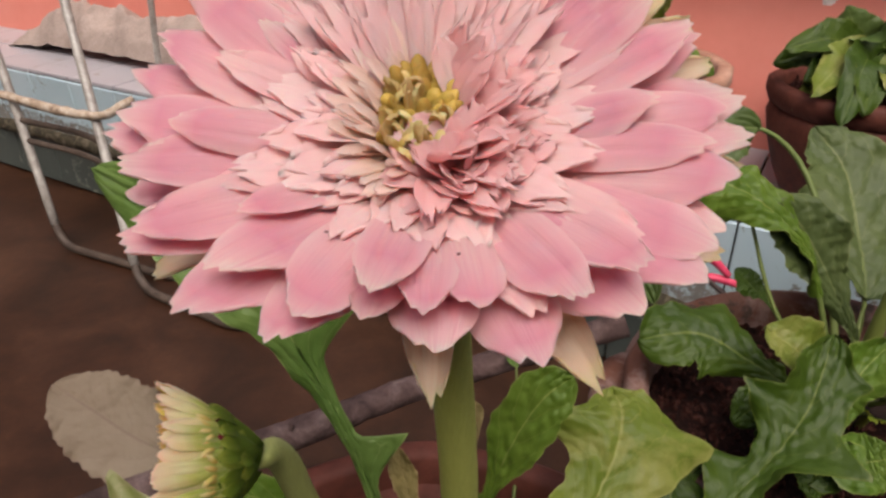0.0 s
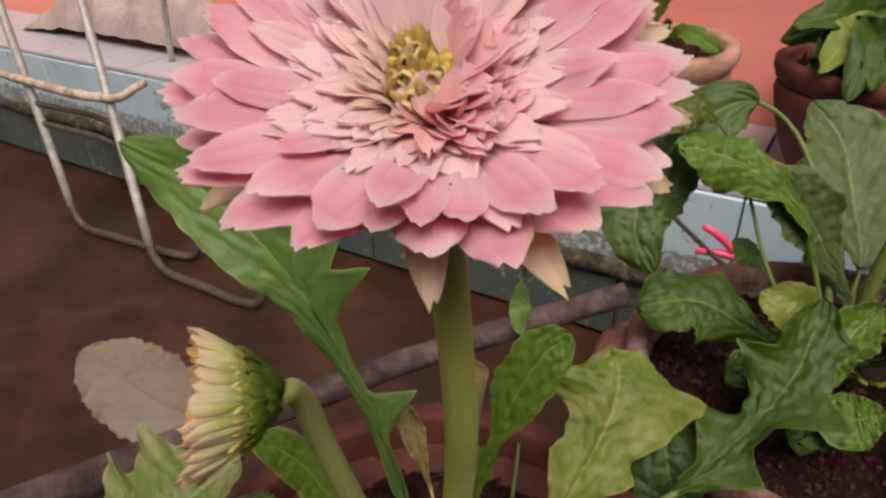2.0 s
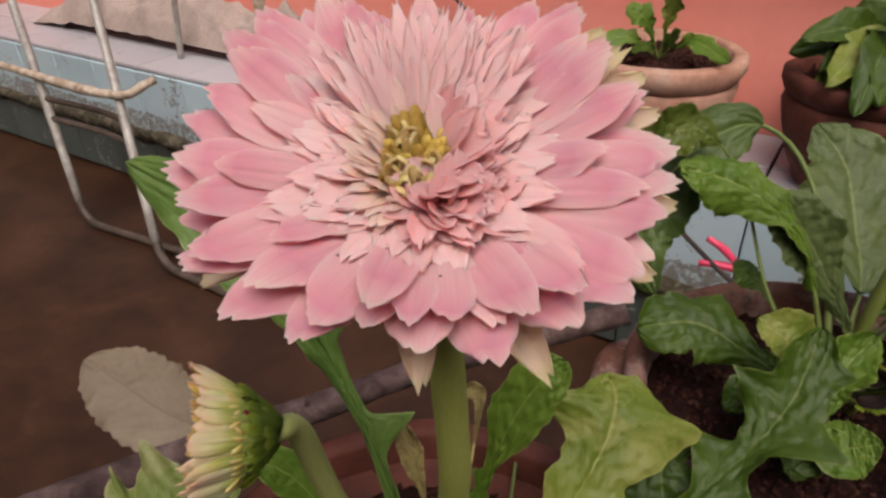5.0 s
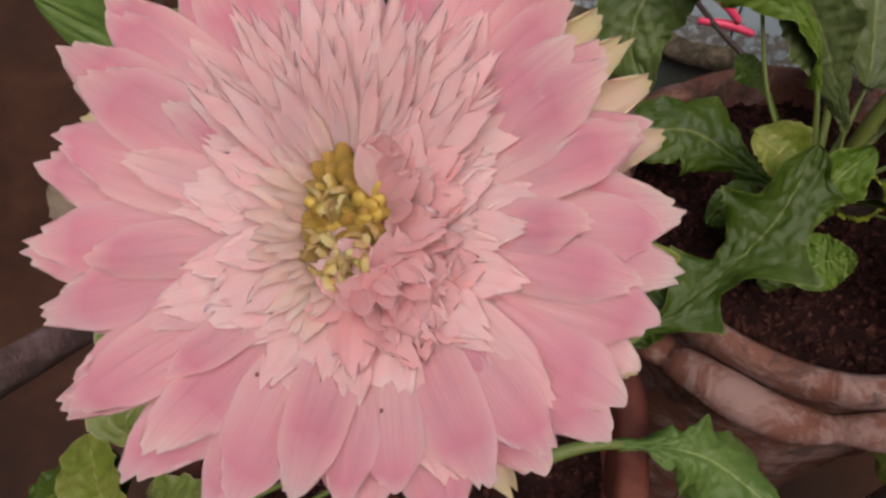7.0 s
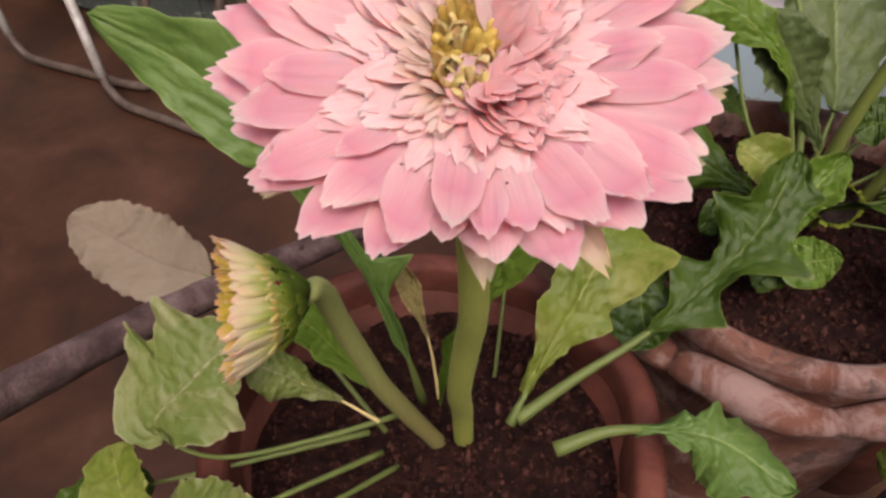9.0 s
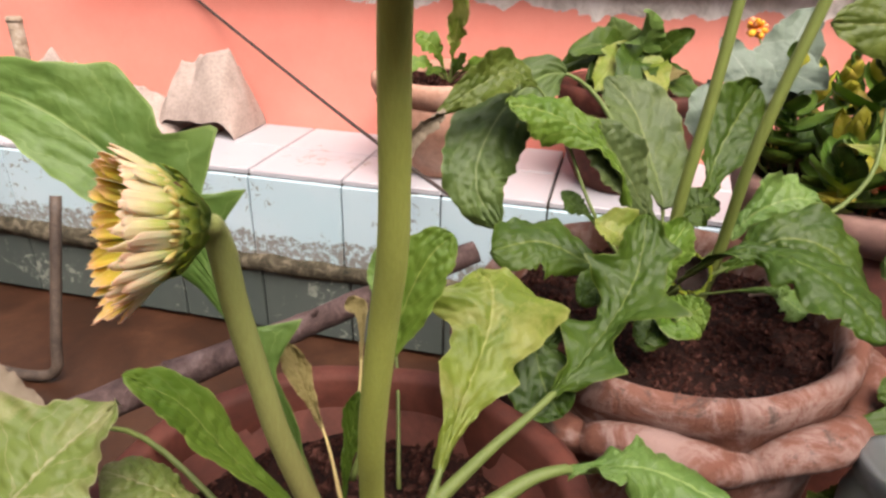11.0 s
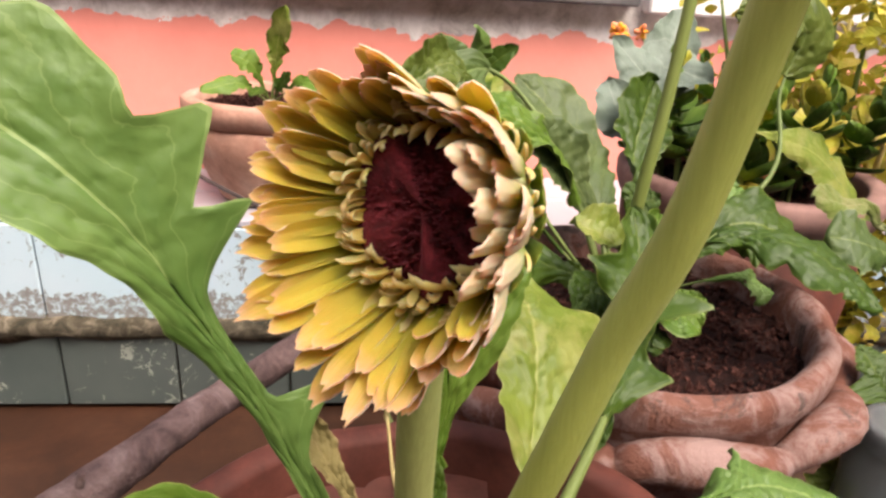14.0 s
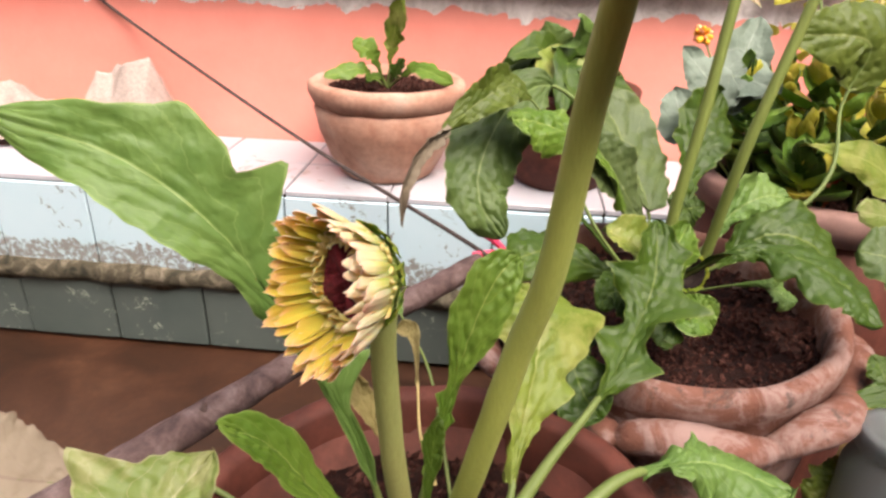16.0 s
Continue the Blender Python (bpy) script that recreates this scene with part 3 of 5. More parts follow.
def jitter_grid(size, step, material, name, amp, seed):
    n = int(size / step)
    verts = [(size * (i / n - 0.5), size * (j / n - 0.5), amp * noise.noise(Vector((i * 0.21, j * 0.21, seed)))) for i in range(n + 1) for j in range(n + 1)]
    faces = [(i * (n + 1) + j, (i + 1) * (n + 1) + j, (i + 1) * (n + 1) + j + 1, i * (n + 1) + j + 1) for i in range(n) for j in range(n)]
    return obj(name, verts, faces, material)


floor = part("floor", jitter_grid(60.0, 2.0, FLOOR, "floor", 0.0, 3))
tagged(floor, "smooth brown oxide cement floor of a courtyard", "floor", kind="structure")

LEDGE_D, FACE_H, LOW_H = 0.29, 0.155, 0.14
core = part("ledge", slab("ledge", (6.0, LEDGE_D - 0.012, LEDGE_Z - 0.012), MORTAR, 0.004), m=ledge_pose(-0.6, LEDGE_D / 2 + 0.006, (LEDGE_Z - 0.012) / 2))
tagged(core, "low tiled masonry ledge along a painted wall", "ledge", kind="structure")
wall = part("wall_back", slab("wall_back", (9.0, 0.2, 1.26), WALL, 0.004), m=ledge_pose(-0.6, LEDGE_D + 0.1, 0.63))
tagged(wall, "coral painted plaster wall with a peeled grey band", "wall", kind="structure")
sill = part("wall_sill", slab("wall_sill", (1.5, 0.05, 0.03), DARK_SILL, 0.004), m=ledge_pose(0.02, LEDGE_D - 0.026, 0.675))
tagged(sill, "dark stone sill on the peeled wall", "sill", kind="structure")
TRIM = rough_surface("white_trim", [(0.66, 0.64, 0.62), (0.78, 0.76, 0.74)], 9, 0.7, 0.0005, 0.3)
band = part("wall_trim", slab("wall_trim", (1.2, 0.04, 0.05), TRIM, 0.004), m=ledge_pose(1.39, LEDGE_D - 0.021, 0.675))
tagged(band, "white painted trim strip on the wall", "trim", kind="structure")

# ---- host pot and neighbour pots ----
def soil_bed(radius, seed, label):
    n, rings = 40, 10
    verts = [(0, 0, 0.004)]
    for r in range(1, rings + 1):
        for k in range(n):
            w = 2 * math.pi * k / n
            rr = radius * r / rings
            x, y = rr * math.cos(w), rr * math.sin(w)
            verts.append((x, y, 0.006 * noise.noise(Vector((x * 28, y * 28, seed))) + 0.004 * noise.noise(Vector((x * 80, y * 80, seed)))))
    faces = [(0, 1 + k, 1 + (k + 1) % n) for k in range(n)]
    for r in range(rings - 1):
        for k in range(n):
            a = 1 + r * n
            faces.append((a + k, a + n + k, a + n + (k + 1) % n, a + (k + 1) % n))
    rng = random.Random(seed)
    for _ in range(2600):
        a, rr = rng.uniform(0, 6.283), radius * math.sqrt(rng.random()) * 0.97
        x, y = rr * math.cos(a), rr * math.sin(a)
        s = rng.choice((0.0008, 0.0011, 0.0015, 0.002, 0.0026, 0.0036)) * rng.uniform(0.7, 1.3)
        z = 0.006 * noise.noise(Vector((x * 28, y * 28, seed))) + 0.004 * noise.noise(Vector((x * 80, y * 80, seed))) + s * 0.4
        c = Vector((x, y, z))
        rot = Euler((rng.uniform(0, 6), rng.uniform(0, 6), rng.uniform(0, 6))).to_matrix()
        st = rng.choice((1, 1, 1.2, 2.2))
        b = len(verts)
        for q in ((1, 0, 0), (-1, 0, 0), (0, 1, 0), (0, -1, 0), (0, 0, 1), (0, 0, -1)):
            verts.append(tuple(c + rot @ Vector((q[0] * s * st, q[1] * s, q[2] * s * 0.8))))
        faces += [tuple(b + i for i in f) for f in ((0, 2, 4), (2, 1, 4), (1, 3, 4), (3, 0, 4), (2, 0, 5), (1, 2, 5), (3, 1, 5), (0, 3, 5))]
    me = obj("potting_soil", verts, faces, SOIL, smooth=False)
    me.materials.append(CRUMB)
    base = n + (rings - 1) * n
    for i, p in enumerate(me.polygons):
        p.material_index = 1 if i >= base else 0
        p.use_smooth = i < base
    return me


def rim_pot(name, centre, R, H, rim_z, material, label, rim_h=0.03, rim_out=0.012, wall_t=0.014, wave=0.0, waves=0, seed=0, lump=0.012, taper=0.68, belly=1.0, body_material=None):
    ob = thing(name, (centre[0], centre[1], rim_z - H), label, "plant pot")
    body = lathe("body", [(R * taper * 0.96, 0), (R * taper, 0.004), (R * (0.75 * taper + 0.25) * (1 + (belly - 1) * 0.6), H * 0.22), (R * (taper + 1) / 2 * belly, H * 0.5), (R * (0.25 * taper + 0.75) * (1 + (belly - 1) * 0.5), H * 0.72), (R - rim_out, H - rim_h), (R - rim_out - wall_t, H - rim_h), (R * taper - wall_t, 0.03), (0.001, 0.03)], body_material or material, 56, lump=lump, seed=seed)
    part("body", body, ob)
    o = R
    rim = lathe("rim", [(o - rim_out - wall_t, H - rim_h - 0.02), (o - rim_out - wall_t + 0.001, H - 0.004), (o - rim_out - wall_t + 0.005, H), (o - 0.005, H), (o, H - 0.004), (o, H - rim_h * 0.55), (o - rim_out * 0.6, H - rim_h), (o - rim_out * 1.2, H - rim_h - 0.004)], material, 64, wave, waves, lump, seed + 3, cap=False)
    part("rim", rim, ob)
    return ob


HOST = Vector((-0.018, 0.199, 0))
rim_pot("terracotta_pot", HOST, 0.146, 0.631, 0.450, TERRA, "large red terracotta pot with a gently wavy rim", 0.026, 0.006, 0.014, 0.012, 9, 4)
soil1 = part("potting_soil", soil_bed(0.128, 5, ""), m=pose(HOST.x, HOST.y, 0.398))
tagged(soil1, "dark moist potting soil in the red pot", "soil", kind="stuff")

SECOND = Vector((0.280, 0.355, 0))
R2, Z2 = 0.158, 0.447
braided = thing("terracotta_pot", (SECOND.x, SECOND.y, 0), "weathered terracotta pot with a thick scalloped rope rim", "plant pot")
part("body", lathe("body", [(0.088, -0.181), (0.093, -0.176), (0.118, 0.1), (R2 - 0.012, 0.40), (R2 - 0.010, Z2 - 0.012), (R2 - 0.005, Z2 - 0.004), (R2 - 0.004, Z2 + 0.010), (R2 - 0.007, Z2 + 0.016), (R2 - 0.014, Z2 + 0.018), (R2 - 0.021, Z2 + 0.012), (R2 - 0.024, Z2), (R2 - 0.03, 0.30), (0.001, 0.30)], TERRA_OLD, 64, lump=0.02, seed=2), braided)
n = 180
pts, rad = [], []
for i in range(n + 1):
    w = 2 * math.pi * i / n
    lobe = abs(math.sin(4.5 * (w - 4.54))) ** 0.8
    skew = math.sin(9 * (w - 4.54))
    r = R2 - 0.001 + 0.006 * lobe
    pts.append((r * math.cos(w), r * math.sin(w), Z2 - 0.030 + 0.011 * lobe + 0.003 * skew))
    rad.append(0.0098 + 0.0058 * lobe + 0.0008 * math.sin(w * 5 + 1))
part("rope_rim", tube("rope_rim", pts, rad, TERRA_OLD, 14, lump=0.09, seed=0), braided, label="scalloped clay rope rim with lime bloom")
soil2 = part("potting_soil", soil_bed(0.137, 9, ""), m=pose(SECOND.x, SECOND.y, Z2 - 0.012))
tagged(soil2, "reddish brown crumbly potting soil in the rope-rimmed pot", "soil", kind="stuff")

THIRD = Vector((0.600, 0.455, 0))
# shade below the pink rim is put into the body's darker red colour
rim_pot("terracotta_pot", THIRD, 0.145, 0.681, 0.50, TERRA_PINK, "terracotta pot with a dusty pink rim, crowded with succulents", 0.034, 0.01, 0.014, seed=7, taper=0.5, body_material=TERRA)
soil3 = part("potting_soil", soil_bed(0.118, 11, ""), m=pose(THIRD.x, THIRD.y, 0.475))
tagged(soil3, "dark potting soil under the succulents", "soil", kind="stuff")

POT_B = on_ledge(0.147, 0.135, 0)
pale_pot = rim_pot("terracotta_pot", POT_B, 0.136, 0.165, LEDGE_Z + 0.168, TERRA_PALE, "pale terracotta pot with a thick rolled rim on the ledge", 0.036, 0.013, 0.012, seed=13, taper=0.62, lump=0.03, belly=1.10)
soil4 = part("potting_soil", soil_bed(0.110, 15, ""), m=pose(POT_B.x, POT_B.y, LEDGE_Z + 0.15))
tagged(soil4, "brown potting soil in the pale pot", "soil", kind="stuff")

POT_C = on_ledge(0.458, 0.14, 0)
ledge_pot = rim_pot("terracotta_pot", POT_C, 0.125, 0.17, LEDGE_Z + 0.172, TERRA, "red-brown terracotta pot standing on the ledge", 0.03, 0.01, 0.012, seed=17, taper=0.62, belly=1.10, lump=0.02)
soil5 = part("potting_soil", soil_bed(0.10, 19, ""), m=pose(POT_C.x, POT_C.y, LEDGE_Z + 0.152))
tagged(soil5, "brown potting soil in the red-brown pot", "soil", kind="stuff")

# ---- unseen plain walls, added to close the courtyard and block low skylight ----
PLASTER = rough_surface("cream_plaster", [(0.30, 0.24, 0.19), (0.38, 0.31, 0.25)], 3, 0.85, 0.001, 0.3)
for nm, size, at in (("added_wall_behind", (9.0, 0.2, 3.2), (0.0, -2.6, 1.42)), ("added_wall_west", (0.2, 8.0, 3.6), (-3.2, 0.4, 1.62)), ("added_wall_east", (0.2, 6.0, 3.6), (3.6, -1.0, 1.62))):
    tagged(part(nm, slab(nm, size, PLASTER, 0.01), m=pose(*at)), "unseen cream wall added to block low skylight", "wall", kind="structure")


# ---- the gerbera in the host pot ----
host = thing("gerbera_plant", (HOST.x, HOST.y, 0.398), "gerbera with a double pink flower, golden bud and lobed leaves", "plant")
FLOWER_STEM = [(-0.0022, 0.1115, 0.7500), (-0.001, 0.1165, 0.732), (0.0, 0.125, 0.70), (0.002, 0.138, 0.64), (0.001, 0.152, 0.60), (-0.001, 0.165, 0.555), (-0.001, 0.180, 0.51), (0.002, 0.200, 0.46), (0.004, 0.215, 0.39)]
FLOWER_STEM_R = [0.0045, 0.0049, 0.0051, 0.0055, 0.0059, 0.0062, 0.0064, 0.0066, 0.0068]
under("flower_stem", tube("flower_stem", FLOWER_STEM, FLOWER_STEM_R, STEM, 14, 60, 0.03, 2), host, "thick downy green stem")

FC = Vector((-0.0025, 0.105, 0.7605))
TILT_F = radians(30)
FM = Matrix.Translation(FC) @ Matrix.Rotation(TILT_F, 4, "X")
head = part("flower_head", lathe("flower_head", [(0.0105, -0.006), (0.0130, -0.001), (0.0128, 0.0025), (0.0105, 0.0042), (0.005, 0.0050), (0.0005, 0.0052)], OLIVE, 28, lump=0.03), host, label="domed ochre flower heart with a cleft of rosy florets")
head.matrix_basis = Matrix.Translation(-host.location) @ FM
part("involucre", lathe("involucre", [(0.0044, -0.0125), (0.0065, -0.0105), (0.0092, -0.0075), (0.0106, -0.0050)], BRACT, 28, lump=0.05), head, label="green scaly cup under the petals")
rng = random.Random(21)


def place(parent, mesh, name, at, az, elev, roll, scale=(1, 1, 1)):
    ob = part(name, mesh, parent)
    ob.matrix_basis = Matrix.Translation(at) @ Matrix.Rotation(az, 4, "Z") @ Matrix.Rotation(-elev, 4, "Y") @ Matrix.Rotation(roll, 4, "X") @ Matrix.Diagonal((*scale, 1))
    return ob


def ray_mesh(name, L, W, material, teeth=3, bend=0.2, cup=0.1, seed=0, nu=15, nv=19, depth=0.06, base=0.34, tip=0.5, groove=0.042, side_curl=0.0, back=None):
    """A broad petal along +x: elliptic, with two grooves and a finely toothed blunt tip."""
    rg = random.Random(seed)
    cut = [rg.uniform(0.35, 1.0) * depth for _ in range(teeth + 1)]
    reach = [rg.uniform(0.0, 0.5) * depth for _ in range(teeth)]
    lean, skew = rg.uniform(-0.10, 0.10), rg.uniform(-0.06, 0.06)
    run = max(1.2, min(7.0, 0.8 / depth - 1.0))
    grid, uvg = [], []
    for i in range(nu):
        u = 1 - (1 - i / (nu - 1)) ** 1.35
        close = (1 - (1 - tip * tip) * max(0.0, (u - 0.5) / 0.5) ** 2.5) ** 0.5
        w = W * 0.5 * (base + (1 - base) * math.sin(min(1.0, u / 0.56) * math.pi / 2)) * close
        row, urow = [], []
        for j in range(nv):
            v = 2 * j / (nv - 1) - 1
            x = (v * 0.5 + 0.5) * teeth
            k = min(teeth - 1, int(x))
            notch = cut[int(round(x))] * (1 - 2 * abs(x - round(x))) + reach[k] * (1 - abs(2 * (x - k) - 1))
            s = L * u * (1 - notch * u ** run - 0.09 * v * v * u ** 4 + skew * v * u ** 4)
            ang = bend * (s / L) ** 1.3
            r = s / ang if abs(ang) > 1e-4 else s
            xx = r * math.sin(ang) if abs(ang) > 1e-4 else s
            zz = -r * (1 - math.cos(ang)) if abs(ang) > 1e-4 else 0.0
            swell = math.sin(math.pi * min(1, u * 1.02)) ** 0.7
            crease = math.exp(-((v - 0.34) / 0.10) ** 2) + math.exp(-((v + 0.34) / 0.10) ** 2)
            h = cup * w * v * v - groove * W * crease * swell + side_curl * W * abs(v) ** 3 * swell
            h += 0.018 * W * noise.noise(Vector((u * 5, v * 2.5, seed * 3.1))) * swell
            row.append(Vector((xx, w * v + lean * W * u * u, zz + h)))
            urow.append((u, 0.5 + 0.5 * v))
        grid.append(row)
        uvg.append(urow)
    return sheet(name, grid, uvg, material, 0.00028, back)


broad = [ray_mesh("petal", 0.0405, 0.0112 + 0.0012 * (i % 3), PINK, 3 + i % 2, 0.10 + 0.10 * (i % 3), 0.06 - 0.16 * (i % 3), i, depth=0.05 + 0.015 * (i % 2)) for i in range(9)]
longer = [ray_mesh("petal", 0.0400, 0.0115 + 0.0008 * (i % 3), PINK_MID, 2 + i % 2, 0.12 + 0.10 * (i % 3), 0.05 - 0.14 * (i % 2), 15 + i, depth=0.09, tip=0.42) for i in range(5)]
tier = [ray_mesh("petal", 0.0215, 0.0070 + 0.0009 * (i % 3), PINK_SOFT, 2 + i % 2, 0.26 + 0.12 * (i % 3), 0.06 - 0.16 * (i % 2), 30 + i, 13, 17, 0.25, 0.36, 0.38) for i in range(8)]
inner = [ray_mesh("floret", 0.0152, 0.0054 + 0.0008 * (i % 3), PINK_SOFT, 2 + i % 2, 0.22 + 0.14 * (i % 3), 0.12, 50 + i, 11, 15, 0.27, 0.36, 0.40) for i in range(7)]
brush = [ray_mesh("floret", 0.0235 + 0.0015 * (i % 3), 0.0031 + 0.0006 * (i % 3), PINK_SOFT, 2, 0.05 + 0.12 * (i % 3), 0.15, 60 + i, 10, 9, 0.24, 0.42, 0.5) for i in range(7)]
tiny = [ray_mesh("floret", 0.0120 + 0.001 * (i % 3), 0.0036 + 0.0009 * (i % 3), PINK_DEEP, 2 + i % 2, -0.10 + 0.25 * (i % 3), 0.3, 90 + i, 9, 13, 0.22, 0.4, 0.50) for i in range(6)]
peach = [petal_mesh("floret", 0.0064 + 0.0012 * (i % 3), 0.0025 + 0.0006 * (i % 2), OCHRE if i % 3 else FRINGE, 2, -1.3 + 0.5 * (i % 3), 0.8, 120 + i, 9, 7, 0.0, 0.16, 0.5, 0.0007) for i in range(5)]
apricot = [ray_mesh("floret", 0.0125 + 0.001 * (i % 3), 0.0027 + 0.0005 * (i % 2), PEACH, 2, -0.25 + 0.3 * (i % 3), 0.4, 130 + i, 9, 9, 0.26, 0.4, 0.66) for i in range(6)]
cream = [ray_mesh("petal", 0.0400, 0.0105, CREAM, 3, 0.25, 0.5, 140 + i, depth=0.08) for i in range(2)]


def gauss(a, mid, width):
    d = (a - radians(mid) + math.pi) % (2 * math.pi) - math.pi
    return math.exp(-(d / radians(width)) ** 2)


def rays(count, r0, z0, elev, turn, scale):
    """The outer rays: a shallow bowl, sunk at the far side."""
    for k in range(count):
        a = turn + 2 * math.pi * (k + rng.uniform(-0.22, 0.22)) / count
        e = elev + rng.uniform(-0.05, 0.05) - 0.50 * gauss(a, 88, 26) + 0.22 * gauss(a, -92, 36) + 0.12 * gauss(a, 148, 22) + 0.10 * gauss(a, 32, 20)
        s = scale * rng.uniform(0.95, 1.05) * (1 + 0.03 * gauss(a, 180, 60) - 0.10 * gauss(a, -92, 24))
        place(head, broad[rng.randrange(9)], "petal", (r0 * math.cos(a), r0 * math.sin(a), z0), a, e, rng.uniform(-0.12, 0.12), (s, s * rng.uniform(0.90, 1.10), s))


EYE_C, EYE_X, EYE_Y = Vector((-0.0012, -0.0012, 0)), 0.0058, 0.0098


def rim_whorl(meshes, count, grow, z0, elev, spread, a0, a1, scale, name, wild=0.0, widen=1.0, vary=0.13):
    """Florets standing round the long eye, from bearing a0 to a1."""
    for k in range(count):
        a = radians(a0 + (a1 - a0) * (k + 0.5 + rng.uniform(-0.4, 0.4)) / count)
        p = EYE_C + Vector((EYE_X * grow * math.cos(a), EYE_Y * grow * math.sin(a), z0 + rng.uniform(-0.0005, 0.0005)))
        s = scale * rng.uniform(1 - vary, 1 + vary)
        place(head, meshes[rng.randrange(len(meshes))], name, p, a + rng.uniform(-wild, wild), elev + rng.uniform(-spread, spread), rng.uniform(-0.25, 0.25), (s, s * widen * rng.uniform(0.9, 1.12), s))


for az, el, sc in ((-91, 12, 0.86), (-63, 15, 1.0), (-150, 15, 1.0), (-30, 18, 1.02), (-12, 20, 1.04), (14, 21, 1.05), (24, 23, 1.08), (31, 26, 1.08), (38, 29, 1.06), (158, 20, 1.02)):
    place(head, cream[int(az) % 2], "petal", (0.0095 * math.cos(radians(az)), 0.0095 * math.sin(radians(az)), -0.0062), radians(az), radians(el), 0.1, (sc, 0.78, 1))
rays(24, 0.0098, -0.0042, radians(24.5), 0.04, 0.99)
rays(23, 0.0098, -0.0020, radians(27.5), 0.20, 0.95)
# shorter pale petals that lie on the rays, of uneven length
for k in range(19):
    a = 2 * math.pi * (k + rng.uniform(-0.35, 0.35)) / 19
    e = radians(31) + rng.uniform(-0.06, 0.06) - 0.10 * gauss(a, 88, 40)
    sc = rng.uniform(0.64, 0.86)
    place(head, broad[rng.randrange(9)] if k % 2 == 0 else longer[rng.randrange(5)], "petal", (0.0098 * math.cos(a), 0.0102 * math.sin(a), -0.0002), a, e, rng.uniform(-0.15, 0.15), (sc, sc * rng.uniform(0.80, 0.98), sc))
rim_whorl(tier, 25, 1.15, 0.0006, radians(27), 0.05, 130, 400, 1.06, "petal", 0.12, 0.90, 0.22)
rim_whorl(tier, 24, 1.12, 0.0020, radians(29), 0.05, 128, 404, 0.88, "petal", 0.14, 0.88, 0.24)
rim_whorl(tier, 12, 1.10, 0.0020, radians(32), 0.08, 40, 140, 1.10, "petal", 0.14, 0.75, 0.2)
rim_whorl(inner, 24, 1.12, 0.0030, radians(30), 0.05, 122, 418, 1.10, "floret", 0.14, 0.95, 0.24)
rim_whorl(inner, 20, 1.06, 0.0040, radians(34), 0.06, 122, 418, 0.88, "floret", 0.18, 0.92, 0.26)
# the fine brush at the far side
for grow, count, el, sc, a0, a1 in ((1.16, 26, 22, 1.06, 28, 150), (1.10, 22, 29, 0.98, 30, 148), (1.04, 19, 36, 0.84, 34, 146), (0.98, 14, 44, 0.64, 40, 140)):
    rim_whorl(brush, count, grow, 0.0040, radians(el), 0.09, a0, a1, sc, "floret", 0.16)
# peach florets along the eye's edge, rosy ones on the other side
rim_whorl(apricot, 22, 1.00, 0.0046, radians(33), 0.14, 112, 250, 0.88, "floret", 0.3)
rim_whorl(apricot, 18, 0.94, 0.0050, radians(50), 0.2, 105, 255, 0.56, "floret", 0.4)
rim_whorl(tiny, 16, 1.02, 0.0046, radians(38), 0.10, -85, 62, 1.06, "floret", 0.22)
rim_whorl(tiny, 12, 0.86, 0.0056, radians(54), 0.16, -70, 58, 0.94, "floret", 0.3)
for k, (x, y, az, el, sx, sy) in enumerate(((0.0036, 0.0064, 75, 66, 0.70, 1.35), (0.0042, 0.0030, 110, 60, 0.8, 0.9), (0.0056, 0.0045, 60, 52, 0.85, 0.9), (0.0060, 0.0010, 30, 58, 0.9, 1.0))):
    place(head, inner[k], "floret", (x, y, 0.0054), radians(az), radians(el), 0.2, (sx, sy, sx))

# golden unopened florets in the eye, and the rosy rosette at its near end
nub = [lathe("floret", [(0.0006, 0.0), (0.0010 + 0.00012 * i, 0.0010), (0.00125 + 0.00012 * i, 0.0022), (0.0010, 0.0034), (0.0005, 0.0040), (0.0001, 0.0042)], OCHRE if i else OLIVE, 9, 0.10, 3) for i in range(3)]
for k in range(84):
    r = math.sqrt((k + 0.5) / 84)
    a = k * 2.39996
    c = Vector((-0.0016 + 0.0046 * r * math.cos(a), -0.0006 + 0.0093 * r * math.sin(a), 0.0050))
    if c.y < -0.0040 or (k % 4 == 3 and c.x < 0):
        place(head, peach[k % 5], "floret", c, rng.uniform(0.6, 4.2), radians(62 + rng.uniform(-25, 18)), rng.uniform(-0.8, 0.8), (rng.uniform(0.75, 1.1), 1, 1))
    else:
        place(head, nub[rng.randrange(3)], "floret", c, a, radians(-14 - 26 * r + rng.uniform(-12, 12)), rng.uniform(-0.4, 0.4), (rng.uniform(0.85, 1.25), rng.uniform(0.85, 1.25), rng.uniform(0.8, 1.2)))
for k in range(30):
    r = math.sqrt((k + 0.5) / 30)
    a = k * 2.39996
    up = radians(74 - 52 * r ** 1.2 + rng.uniform(-14, 14))
    place(head, tiny[k % 6], "floret", (0.0044 * r * math.cos(a) + 0.0052, 0.0040 * r * math.sin(a) - 0.0108, 0.0056), a + rng.uniform(-0.4, 0.4), up, rng.uniform(-0.6, 0.6), (0.50 + 0.32 * r, 1.15, 0.7))


